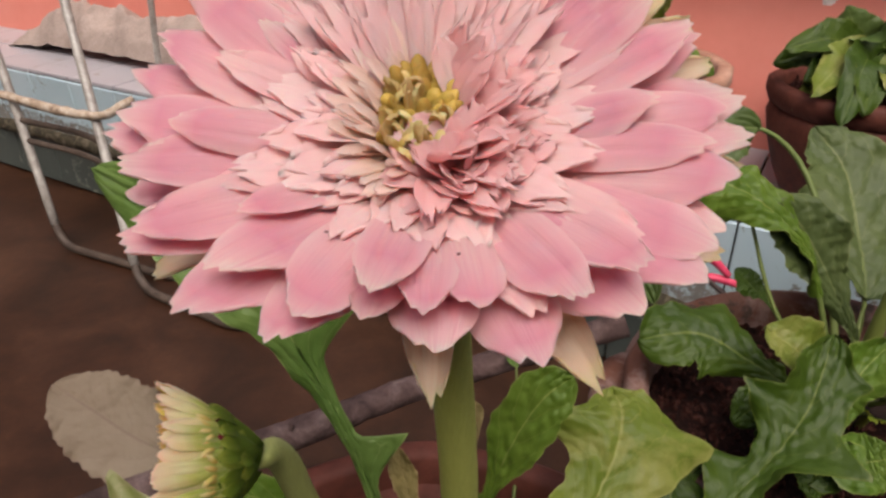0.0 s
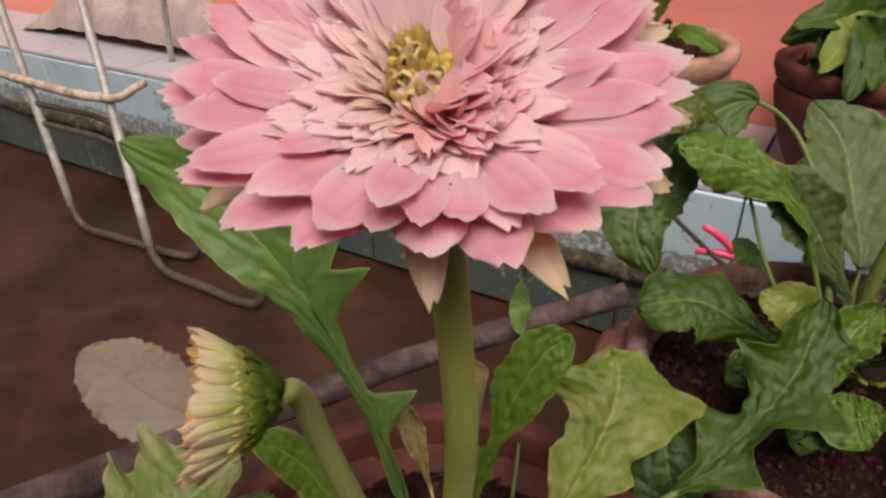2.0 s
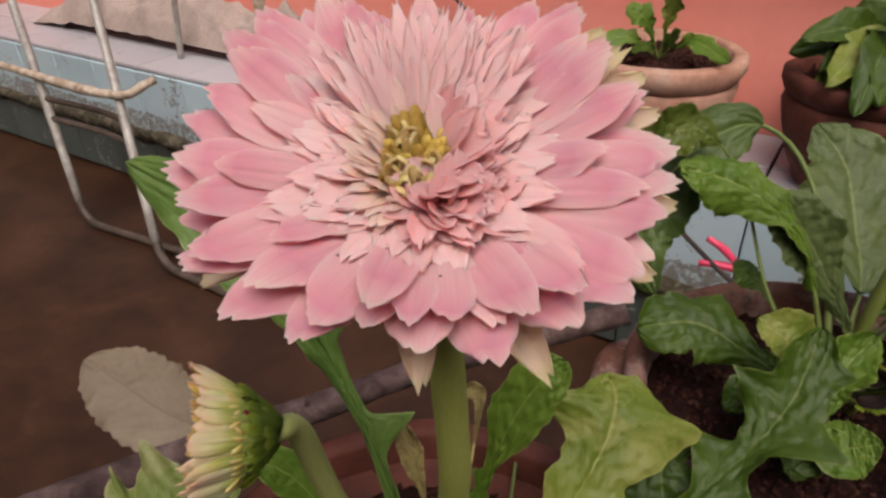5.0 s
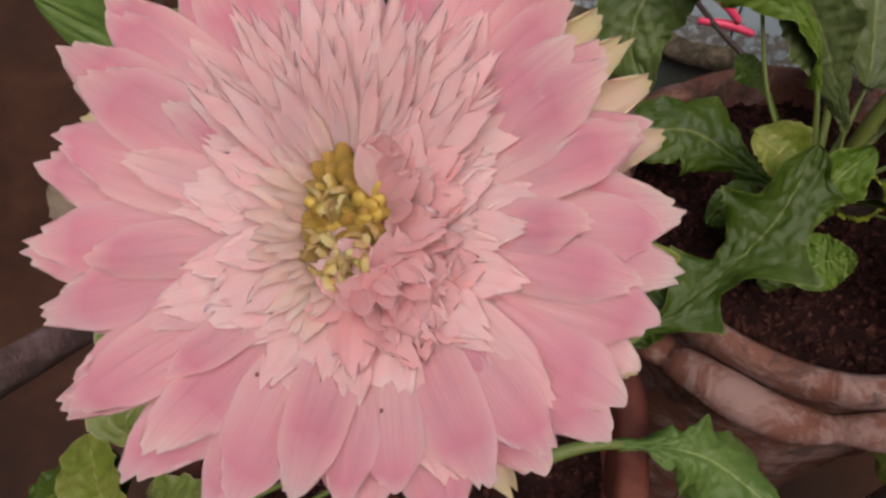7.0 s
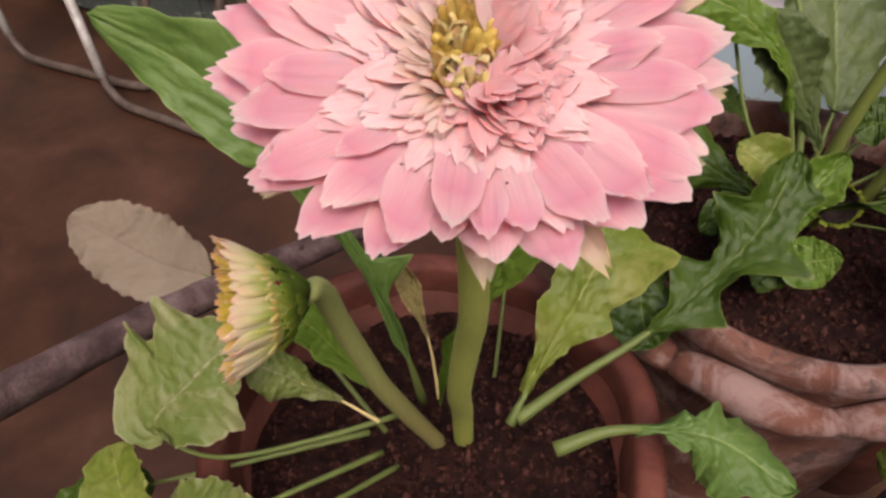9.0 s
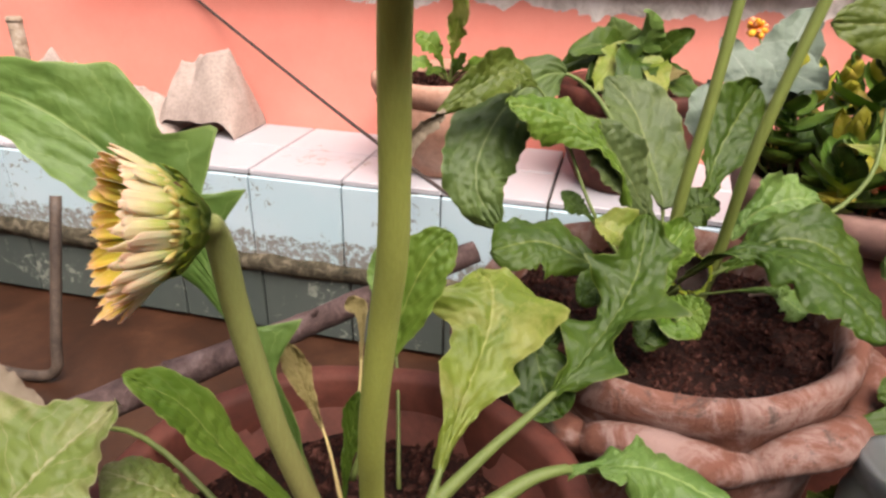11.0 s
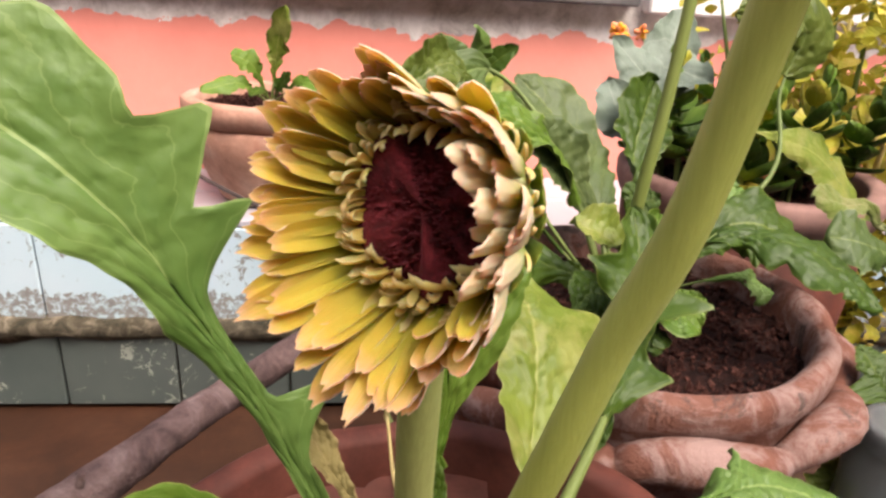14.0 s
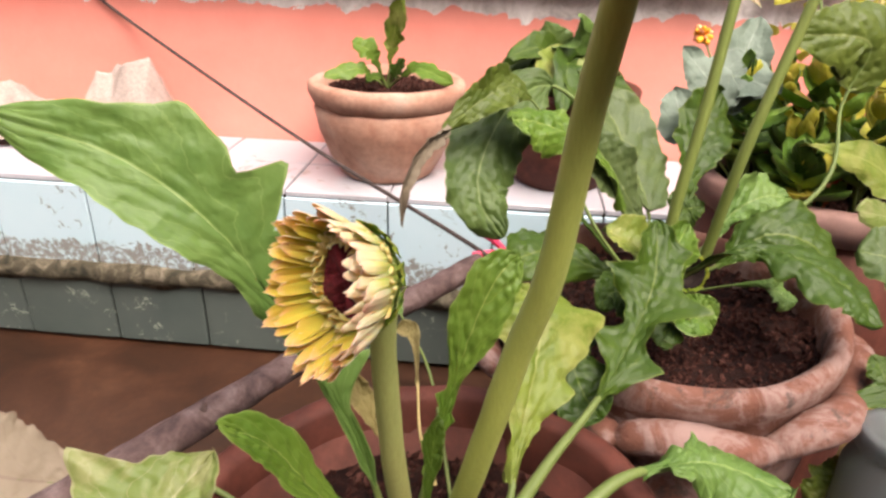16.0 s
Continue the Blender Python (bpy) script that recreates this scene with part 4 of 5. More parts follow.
def down(name, points, radii, count, parent, seed):
    """Fine hairs standing out all round a stem."""
    rg = random.Random(seed)
    pts = spline(points, 60)
    verts, faces = [], []
    for _ in range(count):
        x = rg.uniform(0, 58.9)
        i = int(x)
        p = pts[i].lerp(pts[i + 1], x - i)
        d = (pts[i + 1] - pts[i]).normalized()
        f = x / 60 * (len(radii) - 1)
        j = min(int(f), len(radii) - 2)
        r = radii[j] + (radii[j + 1] - radii[j]) * (f - j)
        o = d.cross(Vector((rg.gauss(0, 1), rg.gauss(0, 1), rg.gauss(0, 1)))).normalized()
        side = d.cross(o) * 0.000035
        root = p + o * r * 0.97
        b = len(verts)
        verts += [root - side, root + side, root + o * rg.uniform(0.0003, 0.0008) + d * rg.uniform(-0.0004, 0.0006)]
        faces.append((b, b + 1, b + 2))
    ob = under(name, obj(name, verts, faces, HAIR, smooth=False), parent, "fine pale down")
    tagged(ob, kind="stuff")


down("stem_down", FLOWER_STEM, FLOWER_STEM_R, 9000, host, 3)

# ---- the half-open bud ----
BB = Vector((-0.0588, 0.1408, 0.6500))
BUD_AXIS = Vector((math.cos(radians(205)), math.sin(radians(205)), math.sin(radians(15)))).normalized()
BMX = Matrix.Translation(BB) @ BUD_AXIS.to_track_quat("Z", "Y").to_matrix().to_4x4() @ Matrix.Scale(1.02, 4)
BUD_STEM = [tuple(BB + BUD_AXIS * 0.004), tuple(BB - BUD_AXIS * 0.002 + Vector((0.0005, 0.001, -0.001))), (-0.0555, 0.1490, 0.6440), (-0.0540, 0.1550, 0.6320), (-0.0522, 0.1618, 0.606), (-0.0464, 0.1710, 0.562), (-0.0390, 0.1810, 0.515), (-0.012, 0.215, 0.385)]
BUD_STEM_R = [0.0028, 0.0034, 0.0043, 0.0049, 0.0050, 0.0052, 0.0055, 0.0060]
under("bud_stem", tube("bud_stem", BUD_STEM, BUD_STEM_R, STEM_BUD, 14, 50, 0.03, 5), host, "stout buff-green bud stem")
down("bud_stem_down", BUD_STEM, BUD_STEM_R, 5000, host, 4)
bud = part("bud", lathe("bud", [(0.0030, 0.001), (0.0070, 0.0030), (0.0118, 0.007), (0.0142, 0.011), (0.0143, 0.0125), (0.0122, 0.0138), (0.007, 0.0146), (0.0006, 0.0149)], MAROON, 32, lump=0.03), host, label="half-open gerbera bud with a dark maroon heart")
bud.matrix_basis = Matrix.Translation(-host.location) @ BMX
part("involucre", lathe("involucre", [(0.0040, -0.0014), (0.0062, 0.0002), (0.0090, 0.0028), (0.0126, 0.0068), (0.0146, 0.0106)], BRACT, 32, lump=0.04), bud, label="green scaly cup under the bud petals")
cup_p = [ray_mesh("petal", 0.0188 + 0.0014 * (i % 3), 0.0047 + 0.0006 * (i % 3), BUD_IN, 3, -0.50 + 0.16 * (i % 3), 0.25, 200 + i, 14, 15, 0.10, 0.6, 0.66, 0.045, 0.10, BUD_OUT) for i in range(6)]
fr = [petal_mesh("floret", 0.0052 + 0.0010 * (i % 3), 0.0015, FRINGE, 1, -1.0 - 0.4 * (i % 2), 0.5, 240 + i, 7, 5, 0.0, 0.1, 0.7, 0.0005) for i in range(4)]
green = [petal_mesh("bract", 0.0066 + 0.0010 * (i % 3), 0.0040, BRACT, 1, -0.15, -0.5, 260 + i, 8, 5, 0.0, 0.1, 0.7, 0.0005) for i in range(4)]
for row, (count, r, z, e) in enumerate(((46, 0.0128, 0.0075, 60), (46, 0.0136, 0.0095, 50))):
    for k in range(count):
        a = 2 * math.pi * (k + 0.5 * row + rng.uniform(-0.25, 0.25)) / count
        near = (BMX.to_3x3() @ Vector((math.cos(a), math.sin(a), 0))).normalized().dot(Vector((0.80, -0.60, 0.0)))
        low = -(BMX.to_3x3() @ Vector((math.cos(a), math.sin(a), 0))).normalized().z
        place(bud, cup_p[rng.randrange(6)], "petal", (r * math.cos(a), r * math.sin(a), z), a, radians(e + (20 if near > 0 else 22) * near - 9 * low + rng.uniform(-6, 6)), rng.uniform(-0.35, 0.35), (rng.uniform(0.84, 1.06) * (1 + 0.10 * abs(near) + 0.14 * low), rng.uniform(0.74, 0.98), 1))
for ring, (count, r, e) in enumerate(((56, 0.0138, 25), (54, 0.0128, 45), (50, 0.0118, 70))):
    for k in range(count):
        a = 2 * math.pi * (k + rng.uniform(-0.3, 0.3)) / count
        place(bud, fr[k % 4], "floret", (r * math.cos(a), r * math.sin(a), 0.0120 + 0.0008 * ring), a, radians(e + rng.uniform(-18, 18)), rng.uniform(-0.8, 0.8), (rng.uniform(0.7, 1.15), 1, 1))
for row, (count, r, z, e) in enumerate(((16, 0.0056, 0.001, 34), (20, 0.0094, 0.004, 48), (24, 0.0126, 0.0058, 50))):
    for k in range(count):
        a = 2 * math.pi * (k + 0.5 * row + rng.uniform(-0.2, 0.2)) / count
        place(bud, green[k % 4], "bract", (r * math.cos(a), r * math.sin(a), z), a, radians(e), rng.uniform(-0.2, 0.2))
verts, faces = [], []
for k in range(620):
    r = 0.0124 * math.sqrt((k + 0.5) / 620) + rng.uniform(-0.0004, 0.0004)
    a = k * 2.39996 + rng.uniform(-0.25, 0.25)
    c = Vector((r * math.cos(a), r * math.sin(a), 0.0152 - 0.0025 * (r / 0.0135) ** 2))
    b = len(verts)
    s = 0.00042
    for q in ((1, 0, 0), (0, 1, 0), (-1, 0, 0), (0, -1, 0)):
        verts.append(c + Vector(q) * s)
    verts.append(c + Vector((rng.uniform(-1, 1) * s, rng.uniform(-1, 1) * s, 0.0015)))
    faces += [(b, b + 1, b + 4), (b + 1, b + 2, b + 4), (b + 2, b + 3, b + 4), (b + 3, b, b + 4)]
part("disc", obj("disc", verts, faces, MAROON, smooth=False), bud, label="velvety maroon disc florets")


# ---- leaves of the host plant ----
leaf(host, [(-0.023, 0.233, 0.416), (-0.033, 0.241, 0.471), (-0.050, 0.256, 0.526), (-0.072, 0.271, 0.574), (-0.094, 0.279, 0.614), (-0.130, 0.294, 0.649), (-0.181, 0.318, 0.669)],
     0.0245, (0.0, -0.92, 0.38), LEAF_SOFT, "big", 0.06, 3.6, 0.1, 0.14, 0.14, 3, STEM_PALE, 0.0032, points=((0.78, 1, 0.62, 0.13), (0.62, 1, 1.25, 0.08), (0.51, 1, 1.25, 0.06), (0.24, 1, 1.1, 0.05), (0.42, -1, 0.2, 0.12)), pucker=0.9, label="large deeply lobed green leaf")
leaf(host, [(-0.05, 0.22, 0.40), (-0.120, 0.290, 0.452), (-0.185, 0.352, 0.420), (-0.230, 0.362, 0.434), (-0.266, 0.373, 0.456), (-0.294, 0.382, 0.472)],
     0.036, (0.35, -0.7, 0.62), LEAF_PALE, "round", 0.04, 3, 0.12, 0.1, 0.44, 5, STEM_PALE, 0.002, pucker=0.5, label="faded buff leaf, nearly dry")
leaf(host, [(-0.039, 0.215, 0.432), (-0.092, 0.195, 0.442), (-0.144, 0.176, 0.463), (-0.172, 0.181, 0.492), (-0.155, 0.194, 0.508), (-0.136, 0.209, 0.519), (-0.113, 0.223, 0.529)],
     0.030, (-0.3, -0.55, 0.78), LEAF_PATCHY, "round", 0.1, 2.6, 0.1, 0.2, 0.46, 8, STEM_PALE, 0.002, pucker=1.0, points=((0.36, -1, 1.05, 0.22), (0.66, -1, 0.9, 0.16), (0.5, 1, 0.5, 0.2)), label="mottled yellow-green leaf with pale margins")
leaf(host, [(-0.05, 0.19, 0.43), (-0.105, 0.150, 0.462), (-0.150, 0.128, 0.466), (-0.190, 0.150, 0.458), (-0.214, 0.192, 0.454)],
     0.021, (-0.15, -0.30, 0.94), LEAF_LIME, "spoon", 0.12, 3, 0.3, 0.15, 0.40, 72, STEM_PALE, 0.002, pucker=1.0, label="pale lime leaf spilling over the rim")
leaf(host, [(-0.04, 0.18, 0.43), (-0.085, 0.140, 0.465), (-0.120, 0.134, 0.470), (-0.150, 0.146, 0.462), (-0.172, 0.160, 0.448)],
     0.020, (0.2, -0.35, 0.9), LEAF_PATCHY, "round", 0.15, 3, 0.1, 0.2, 0.40, 73, STEM_PALE, 0.0018, pucker=0.8, label="small mottled leaf low over the rim")
leaf(host, [(-0.06, 0.21, 0.42), (-0.150, 0.180, 0.440), (-0.220, 0.170, 0.432), (-0.262, 0.158, 0.415)],
     0.022, (-0.1, -0.2, 0.97), LEAF, "round", 0.15, 3, -0.2, 0.2, 0.50, 74, STEM_PALE, 0.002, pucker=0.8, label="dull green leaf hanging over the rim")
leaf(host, [(-0.027, 0.216, 0.426), (-0.043, 0.220, 0.450), (-0.068, 0.225, 0.485), (-0.087, 0.229, 0.518), (-0.110, 0.227, 0.541)],
     0.0135, (0.3, -0.45, 0.84), LEAF_FRESH, "spoon", 0.15, 5, 0.2, 0.1, 0.05, 11, STEM_PALE, 0.0018, pucker=1.1, label="small puckered dark green leaf")
leaf(host, [(-0.003, 0.236, 0.440), (0.008, 0.242, 0.474), (0.019, 0.244, 0.510), (0.030, 0.245, 0.545), (0.044, 0.247, 0.573), (0.059, 0.249, 0.586)],
     0.0160, (-0.35, -0.8, 0.45), LEAF_FRESH, "paddle", 0.12, 5, 0.1, 0.1, 0.10, 14, STEM_PALE, 0.0022, pucker=1.2, points=((0.30, -1, 0.35, 0.05), (0.12, -1, 0.4, 0.04), (0.22, 1, 0.25, 0.04)), label="upright puckered green leaf")
leaf(host, [(0.032, 0.196, 0.447), (0.050, 0.218, 0.472), (0.068, 0.238, 0.493), (0.087, 0.259, 0.515), (0.095, 0.278, 0.532), (0.094, 0.297, 0.534)],
     0.030, (0.0, -0.75, 0.66), LEAF_LIME, "lobed", 0.12, 2.4, -0.15, 0.22, 0.12, 17, STEM_PALE, 0.0034, points=((0.72, 1, 0.9, 0.22), (0.78, -1, 0.9, 0.2), (0.4, 1, 0.3, 0.12), (0.35, -1, 0.3, 0.12)), label="yellow-green lobed leaf")
leaf(host, [(0.036, 0.197, 0.450), (0.076, 0.219, 0.459), (0.123, 0.241, 0.471), (0.171, 0.268, 0.491), (0.208, 0.294, 0.518), (0.231, 0.325, 0.550)],
     0.021, (-0.5, -0.5, 0.7), LEAF, "lobed", 0.35, 3, 0.35, 0.3, 0.42, 19, STEM_PALE, 0.0040, twist=0.6, points=((0.22, 1, 1.1, 0.14), (0.30, -1, 1.3, 0.14), (0.56, 1, 1.3, 0.13), (0.64, -1, 1.1, 0.12), (0.84, 1, 0.6, 0.1)), label="folded green leaf on a long pale stalk")
leaf(host, [(0.052, 0.163, 0.476), (0.084, 0.168, 0.485), (0.123, 0.167, 0.482), (0.150, 0.160, 0.477), (0.182, 0.137, 0.464)],
     0.030, (0.1, -0.3, 0.95), LEAF_SOFT, "lobed", 0.5, 4, -0.5, 0.25, 0.35, 23, STEM_PALE, 0.0044, label="drooping pale green leaf over the rim")
leaf(host, [(-0.012, 0.221, 0.440), (-0.016, 0.243, 0.467), (-0.024, 0.261, 0.489), (-0.033, 0.276, 0.514)],
     0.008, (0.1, -0.8, 0.5), LEAF_DRY, "spoon", 0.2, 3, 0.5, 0.3, 0.4, 25, STEM_DRY, 0.0012, label="thin withered yellow leaf")
leaf(host, [(-0.051, 0.205, 0.442), (-0.077, 0.216, 0.455), (-0.104, 0.220, 0.475), (-0.128, 0.225, 0.489)],
     0.018, (0.2, -0.4, 0.9), LEAF_PATCHY, "lobed", 0.3, 3, -0.4, 0.2, 0.3, 27, STEM_DRY, 0.0014, label="browning leaf curled over the soil")
leaf(host, [(0.006, 0.236, 0.449), (0.006, 0.259, 0.469), (0.011, 0.276, 0.494), (0.015, 0.294, 0.519), (0.006, 0.299, 0.522)],
     0.006, (-0.2, -0.8, 0.5), LEAF_DRY, "spoon", 0.2, 3, 0.7, 0.3, 0.5, 29, STEM_DRY, 0.0012, label="dry curled leaf stalk")
leaf(host, [(-0.012, 0.209, 0.448), (-0.008, 0.216, 0.473), (-0.003, 0.221, 0.494), (0.000, 0.224, 0.512)],
     0.007, (-0.3, -0.85, 0.4), LEAF, "lobed", 0.4, 2, 0.3, 0.2, 0.05, 31, None, label="small lobed leaf against the stem")

leaf(host, [(0.03, 0.26, 0.40), (0.045, 0.33, 0.452), (0.050, 0.395, 0.462), (0.052, 0.43, 0.468), (0.054, 0.437, 0.492)],
     0.009, (-0.2, -0.95, 0.2), LEAF_SOFT, "round", 0.05, 2, 0.3, 0.1, 0.55, 68, STEM_PALE, 0.0014, label="small upright pale green leaf")

# ---- the gerbera in the rope-rimmed pot ----
second = thing("gerbera_plant", (SECOND.x, SECOND.y, Z2 - 0.012), "vigorous gerbera with arching dark leaves and two tall stems", "plant")
B2 = (0.285, 0.375, 0.442)
leaf(second, [B2, (0.288, 0.434, 0.532), (0.278, 0.489, 0.589), (0.240, 0.505, 0.616), (0.191, 0.493, 0.598), (0.154, 0.469, 0.561), (0.144, 0.449, 0.531), (0.157, 0.427, 0.504)],
     0.036, (-0.25, -0.80, 0.55), LEAF_BLUE, "round", 0.12, 4, -0.1, 0.22, 0.42, 33, STEM_PALE, 0.003, pucker=1.3, label="arching bluish green leaf with a drooping tip")
leaf(second, [B2, (0.272, 0.402, 0.509), (0.257, 0.418, 0.556), (0.226, 0.434, 0.585), (0.193, 0.442, 0.600), (0.164, 0.445, 0.605)],
     0.024, (0.10, -0.70, 0.70), LEAF_FRESH, "lobed", 0.18, 5, -0.3, 0.35, 0.25, 35, STEM_PALE, 0.003, pucker=1.5, label="bright green puckered leaf arching outward")
leaf(second, [B2, (0.317, 0.426, 0.506), (0.324, 0.466, 0.540), (0.325, 0.508, 0.577), (0.307, 0.537, 0.604)],
     0.044, (0.0, -0.88, 0.45), LEAF_GREYISH, "round", 0.12, 3, 0.1, 0.12, 0.25, 37, STEM_PALE, 0.003, pucker=0.9, label="broad grey-green upright leaf")
leaf(second, [B2, (0.346, 0.410, 0.507), (0.379, 0.444, 0.540), (0.412, 0.466, 0.573), (0.446, 0.485, 0.599)],
     0.034, (-0.1, -0.85, 0.5), LEAF, "lobed", 0.15, 3, 0.15, 0.2, 0.2, 43, STEM_PALE, 0.003, pucker=1.2, label="broad green leaf behind the tall stems")
leaf(second, [B2, (0.238, 0.358, 0.479), (0.210, 0.371, 0.493), (0.177, 0.385, 0.507), (0.133, 0.381, 0.506)],
     0.034, (0.0, -0.60, 0.80), LEAF, "lobed", 0.55, 2.4, -0.15, 0.15, 0.22, 39, STEM_PALE, 0.002, pucker=0.8, label="green two-lobed leaf low over the rim")
leaf(second, [(0.221, 0.297, 0.465), (0.227, 0.309, 0.489), (0.231, 0.327, 0.515), (0.220, 0.341, 0.527), (0.204, 0.354, 0.534)],
     0.019, (0.25, -0.85, 0.4), LEAF_LIME, "lobed", 0.3, 3, 0.5, 0.25, 0.2, 56, STEM_PALE, 0.0024, twist=0.6, label="narrow yellow-green folded leaf")
leaf(second, [(0.227, 0.298, 0.469), (0.239, 0.309, 0.495), (0.252, 0.323, 0.515), (0.275, 0.335, 0.535)],
     0.017, (-0.35, -0.85, 0.35), LEAF_FRESH, "lobed", 0.3, 3, 0.5, 0.25, 0.1, 57, STEM_PALE, 0.0024, twist=-0.5, label="upright folded green leaf")
leaf(second, [B2, (0.320, 0.336, 0.488), (0.338, 0.330, 0.505), (0.362, 0.321, 0.518), (0.387, 0.301, 0.512), (0.401, 0.274, 0.487)],
     0.038, (0.0, -0.65, 0.76), LEAF, "lobed", 0.3, 3, -0.15, 0.2, 0.2, 45, STEM_PALE, 0.0028, pucker=0.8, label="broad green lobed leaf arching over the soil")
leaf(second, [B2, (0.349, 0.370, 0.498), (0.373, 0.375, 0.516), (0.407, 0.374, 0.527), (0.433, 0.368, 0.524)],
     0.030, (0.0, -0.7, 0.7), LEAF_SOFT, "lobed", 0.5, 3, 0.05, 0.35, 0.25, 47, STEM_PALE, 0.002, pucker=1.2, label="crinkled pale green leaf")
leaf(second, [B2, (0.240, 0.289, 0.479), (0.248, 0.285, 0.485), (0.263, 0.281, 0.494)],
     0.019, (0.0, -0.55, 0.83), LEAF_FRESH, "round", 0.1, 2, -0.1, 0.15, 0.3, 49, STEM_PALE, 0.0018, label="small rounded bright green leaf")
leaf(second, [B2, (0.235, 0.292, 0.472), (0.224, 0.289, 0.473), (0.212, 0.276, 0.466)],
     0.014, (0.0, -0.6, 0.8), LEAF, "round", 0.1, 2, -0.1, 0.15, 0.3, 50, STEM_PALE, 0.0018, label="small rounded green leaf")
leaf(second, [B2, (0.221, 0.318, 0.484), (0.199, 0.323, 0.495), (0.179, 0.317, 0.488)],
     0.020, (0.0, -0.6, 0.8), LEAF_DEEP, "round", 0.15, 3, -0.1, 0.15, 0.2, 51, STEM_PALE, 0.0018, label="dark green leaf near the soil")
leaf(second, [B2, (0.323, 0.393, 0.511), (0.330, 0.391, 0.519), (0.343, 0.384, 0.522)],
     0.020, (0.0, -0.6, 0.8), LEAF, "round", 0.15, 3, 0.1, 0.2, 0.3, 52, STEM_PALE, 0.0018, label="rounded green leaf between the tall stems")
leaf(second, [B2, (0.247, 0.425, 0.500), (0.233, 0.435, 0.513), (0.221, 0.443, 0.524)],
     0.012, (0.0, -0.7, 0.7), LEAF_DEEP, "lobed", 0.3, 3, 0.1, 0.2, 0.2, 58, STEM_PALE, 0.0018, label="small dark leaf under the arching ones")
leaf(second, [B2, (0.329, 0.300, 0.488), (0.339, 0.290, 0.483), (0.351, 0.277, 0.475)],
     0.016, (0.0, -0.6, 0.8), LEAF_SOFT, "lobed", 0.5, 3, -0.1, 0.25, 0.25, 62, STEM_PALE, 0.0016, label="small crinkled leaf over the soil")
leaf(second, [B2, (0.278, 0.299, 0.522), (0.300, 0.280, 0.533), (0.316, 0.250, 0.532), (0.331, 0.221, 0.517), (0.334, 0.199, 0.501)],
     0.034, (0.1, -0.45, 0.88), LEAF_DEEP, "lobed", 0.5, 4, -0.25, 0.15, 0.12, 45, STEM_PALE, 0.0028, label="long dark green lobed leaf reaching over the rim")
leaf(second, [B2, (0.451, 0.354, 0.530), (0.501, 0.387, 0.604), (0.513, 0.384, 0.661), (0.436, 0.408, 0.669)],
     0.040, (-0.3, -0.8, 0.3), LEAF_OLIVE, "round", 0.1, 2, -0.2, 0.1, 0.55, 55, STEM_PALE, 0.0025, label="olive rounded leaf bowed at the top")
leaf(second, [B2, (0.240, 0.410, 0.510), (0.222, 0.465, 0.585), (0.186, 0.472, 0.624), (0.150, 0.466, 0.617), (0.108, 0.460, 0.594)],
     0.019, (0.3, -0.7, 0.6), LEAF_OLIVE, "lance", 0.15, 3, 0.4, 0.3, 0.52, 41, STEM_PALE, 0.0018, label="olive leaf drying towards its tip")
leaf(second, [(0.116, 0.461, 0.600), (0.104, 0.460, 0.591), (0.088, 0.459, 0.574), (0.075, 0.459, 0.547), (0.074, 0.459, 0.514)],
     0.0075, (0.5, -0.8, 0.1), LEAF_PALE, "lance", 0.1, 3, 0.8, 0.4, 0.0, 42, None, twist=1.4, label="pale withered leaf tip hanging in a strip")
leaf(second, [(0.168, 0.287, 0.484), (0.149, 0.289, 0.484), (0.132, 0.284, 0.480), (0.130, 0.262, 0.460), (0.138, 0.249, 0.446)],
     0.026, (-0.2, -0.75, 0.6), LEAF_DEEP, "lobed", 0.25, 3, 0.1, 0.15, 0.1, 53, STEM_PALE, 0.002, label="dark leaf hanging outside the rope rim")
leaf(second, [B2, (0.300, 0.395, 0.480), (0.284, 0.412, 0.520), (0.264, 0.426, 0.556), (0.240, 0.436, 0.588)],
     0.027, (-0.15, -0.85, 0.45), LEAF_GREYISH, "lobed", 0.25, 3, 0.1, 0.18, 0.3, 71, STEM_PALE, 0.0022, label="dull green lobed leaf behind the tall stems")
for pts, seed in (([(0.290, 0.372, 0.436), (0.284, 0.361, 0.5355), (0.291, 0.357, 0.610), (0.301, 0.357, 0.704), (0.310, 0.357, 0.770)], 1),
                  ([(0.327, 0.368, 0.436), (0.331, 0.360, 0.4875), (0.327, 0.340, 0.588), (0.351, 0.330, 0.704), (0.368, 0.326, 0.770)], 2)):
    under("flower_stem", tube("flower_stem", pts, [0.0054, 0.0048, 0.0044, 0.0040], STEM_TALL, 12, 40, 0.02, seed), second, "tall slender green stem")
RB = Vector((0.2865, 0.3361, 0.4883))
RM = Matrix.Translation(RB - second.location) @ Vector((-0.35, -0.75, 0.5)).to_track_quat("Z", "Y").to_matrix().to_4x4()
ringbud = part("bud", lathe("bud", [(0.003, -0.016), (0.009, -0.012), (0.0135, -0.003), (0.0148, 0.002), (0.0128, 0.001), (0.0115, -0.004), (0.006, -0.008), (0.0005, -0.009)], BLACKISH, 30), second, RM, "tight young bud with a dark heart and a lime fringe")
lime = [petal_mesh("bract", 0.0046, 0.0022, LIME_FRINGE, 1, -0.6, 0.2, 300 + i, 6, 4, 0.0, 0.1, 0.7, 0.0004) for i in range(3)]
for k in range(72):
    a = 2 * math.pi * (k + rng.uniform(-0.3, 0.3)) / 72
    place(ringbud, lime[k % 3], "bract", (0.0142 * math.cos(a), 0.0142 * math.sin(a), 0.0016), a, radians(50 + rng.uniform(-35, 35)), 0.0)
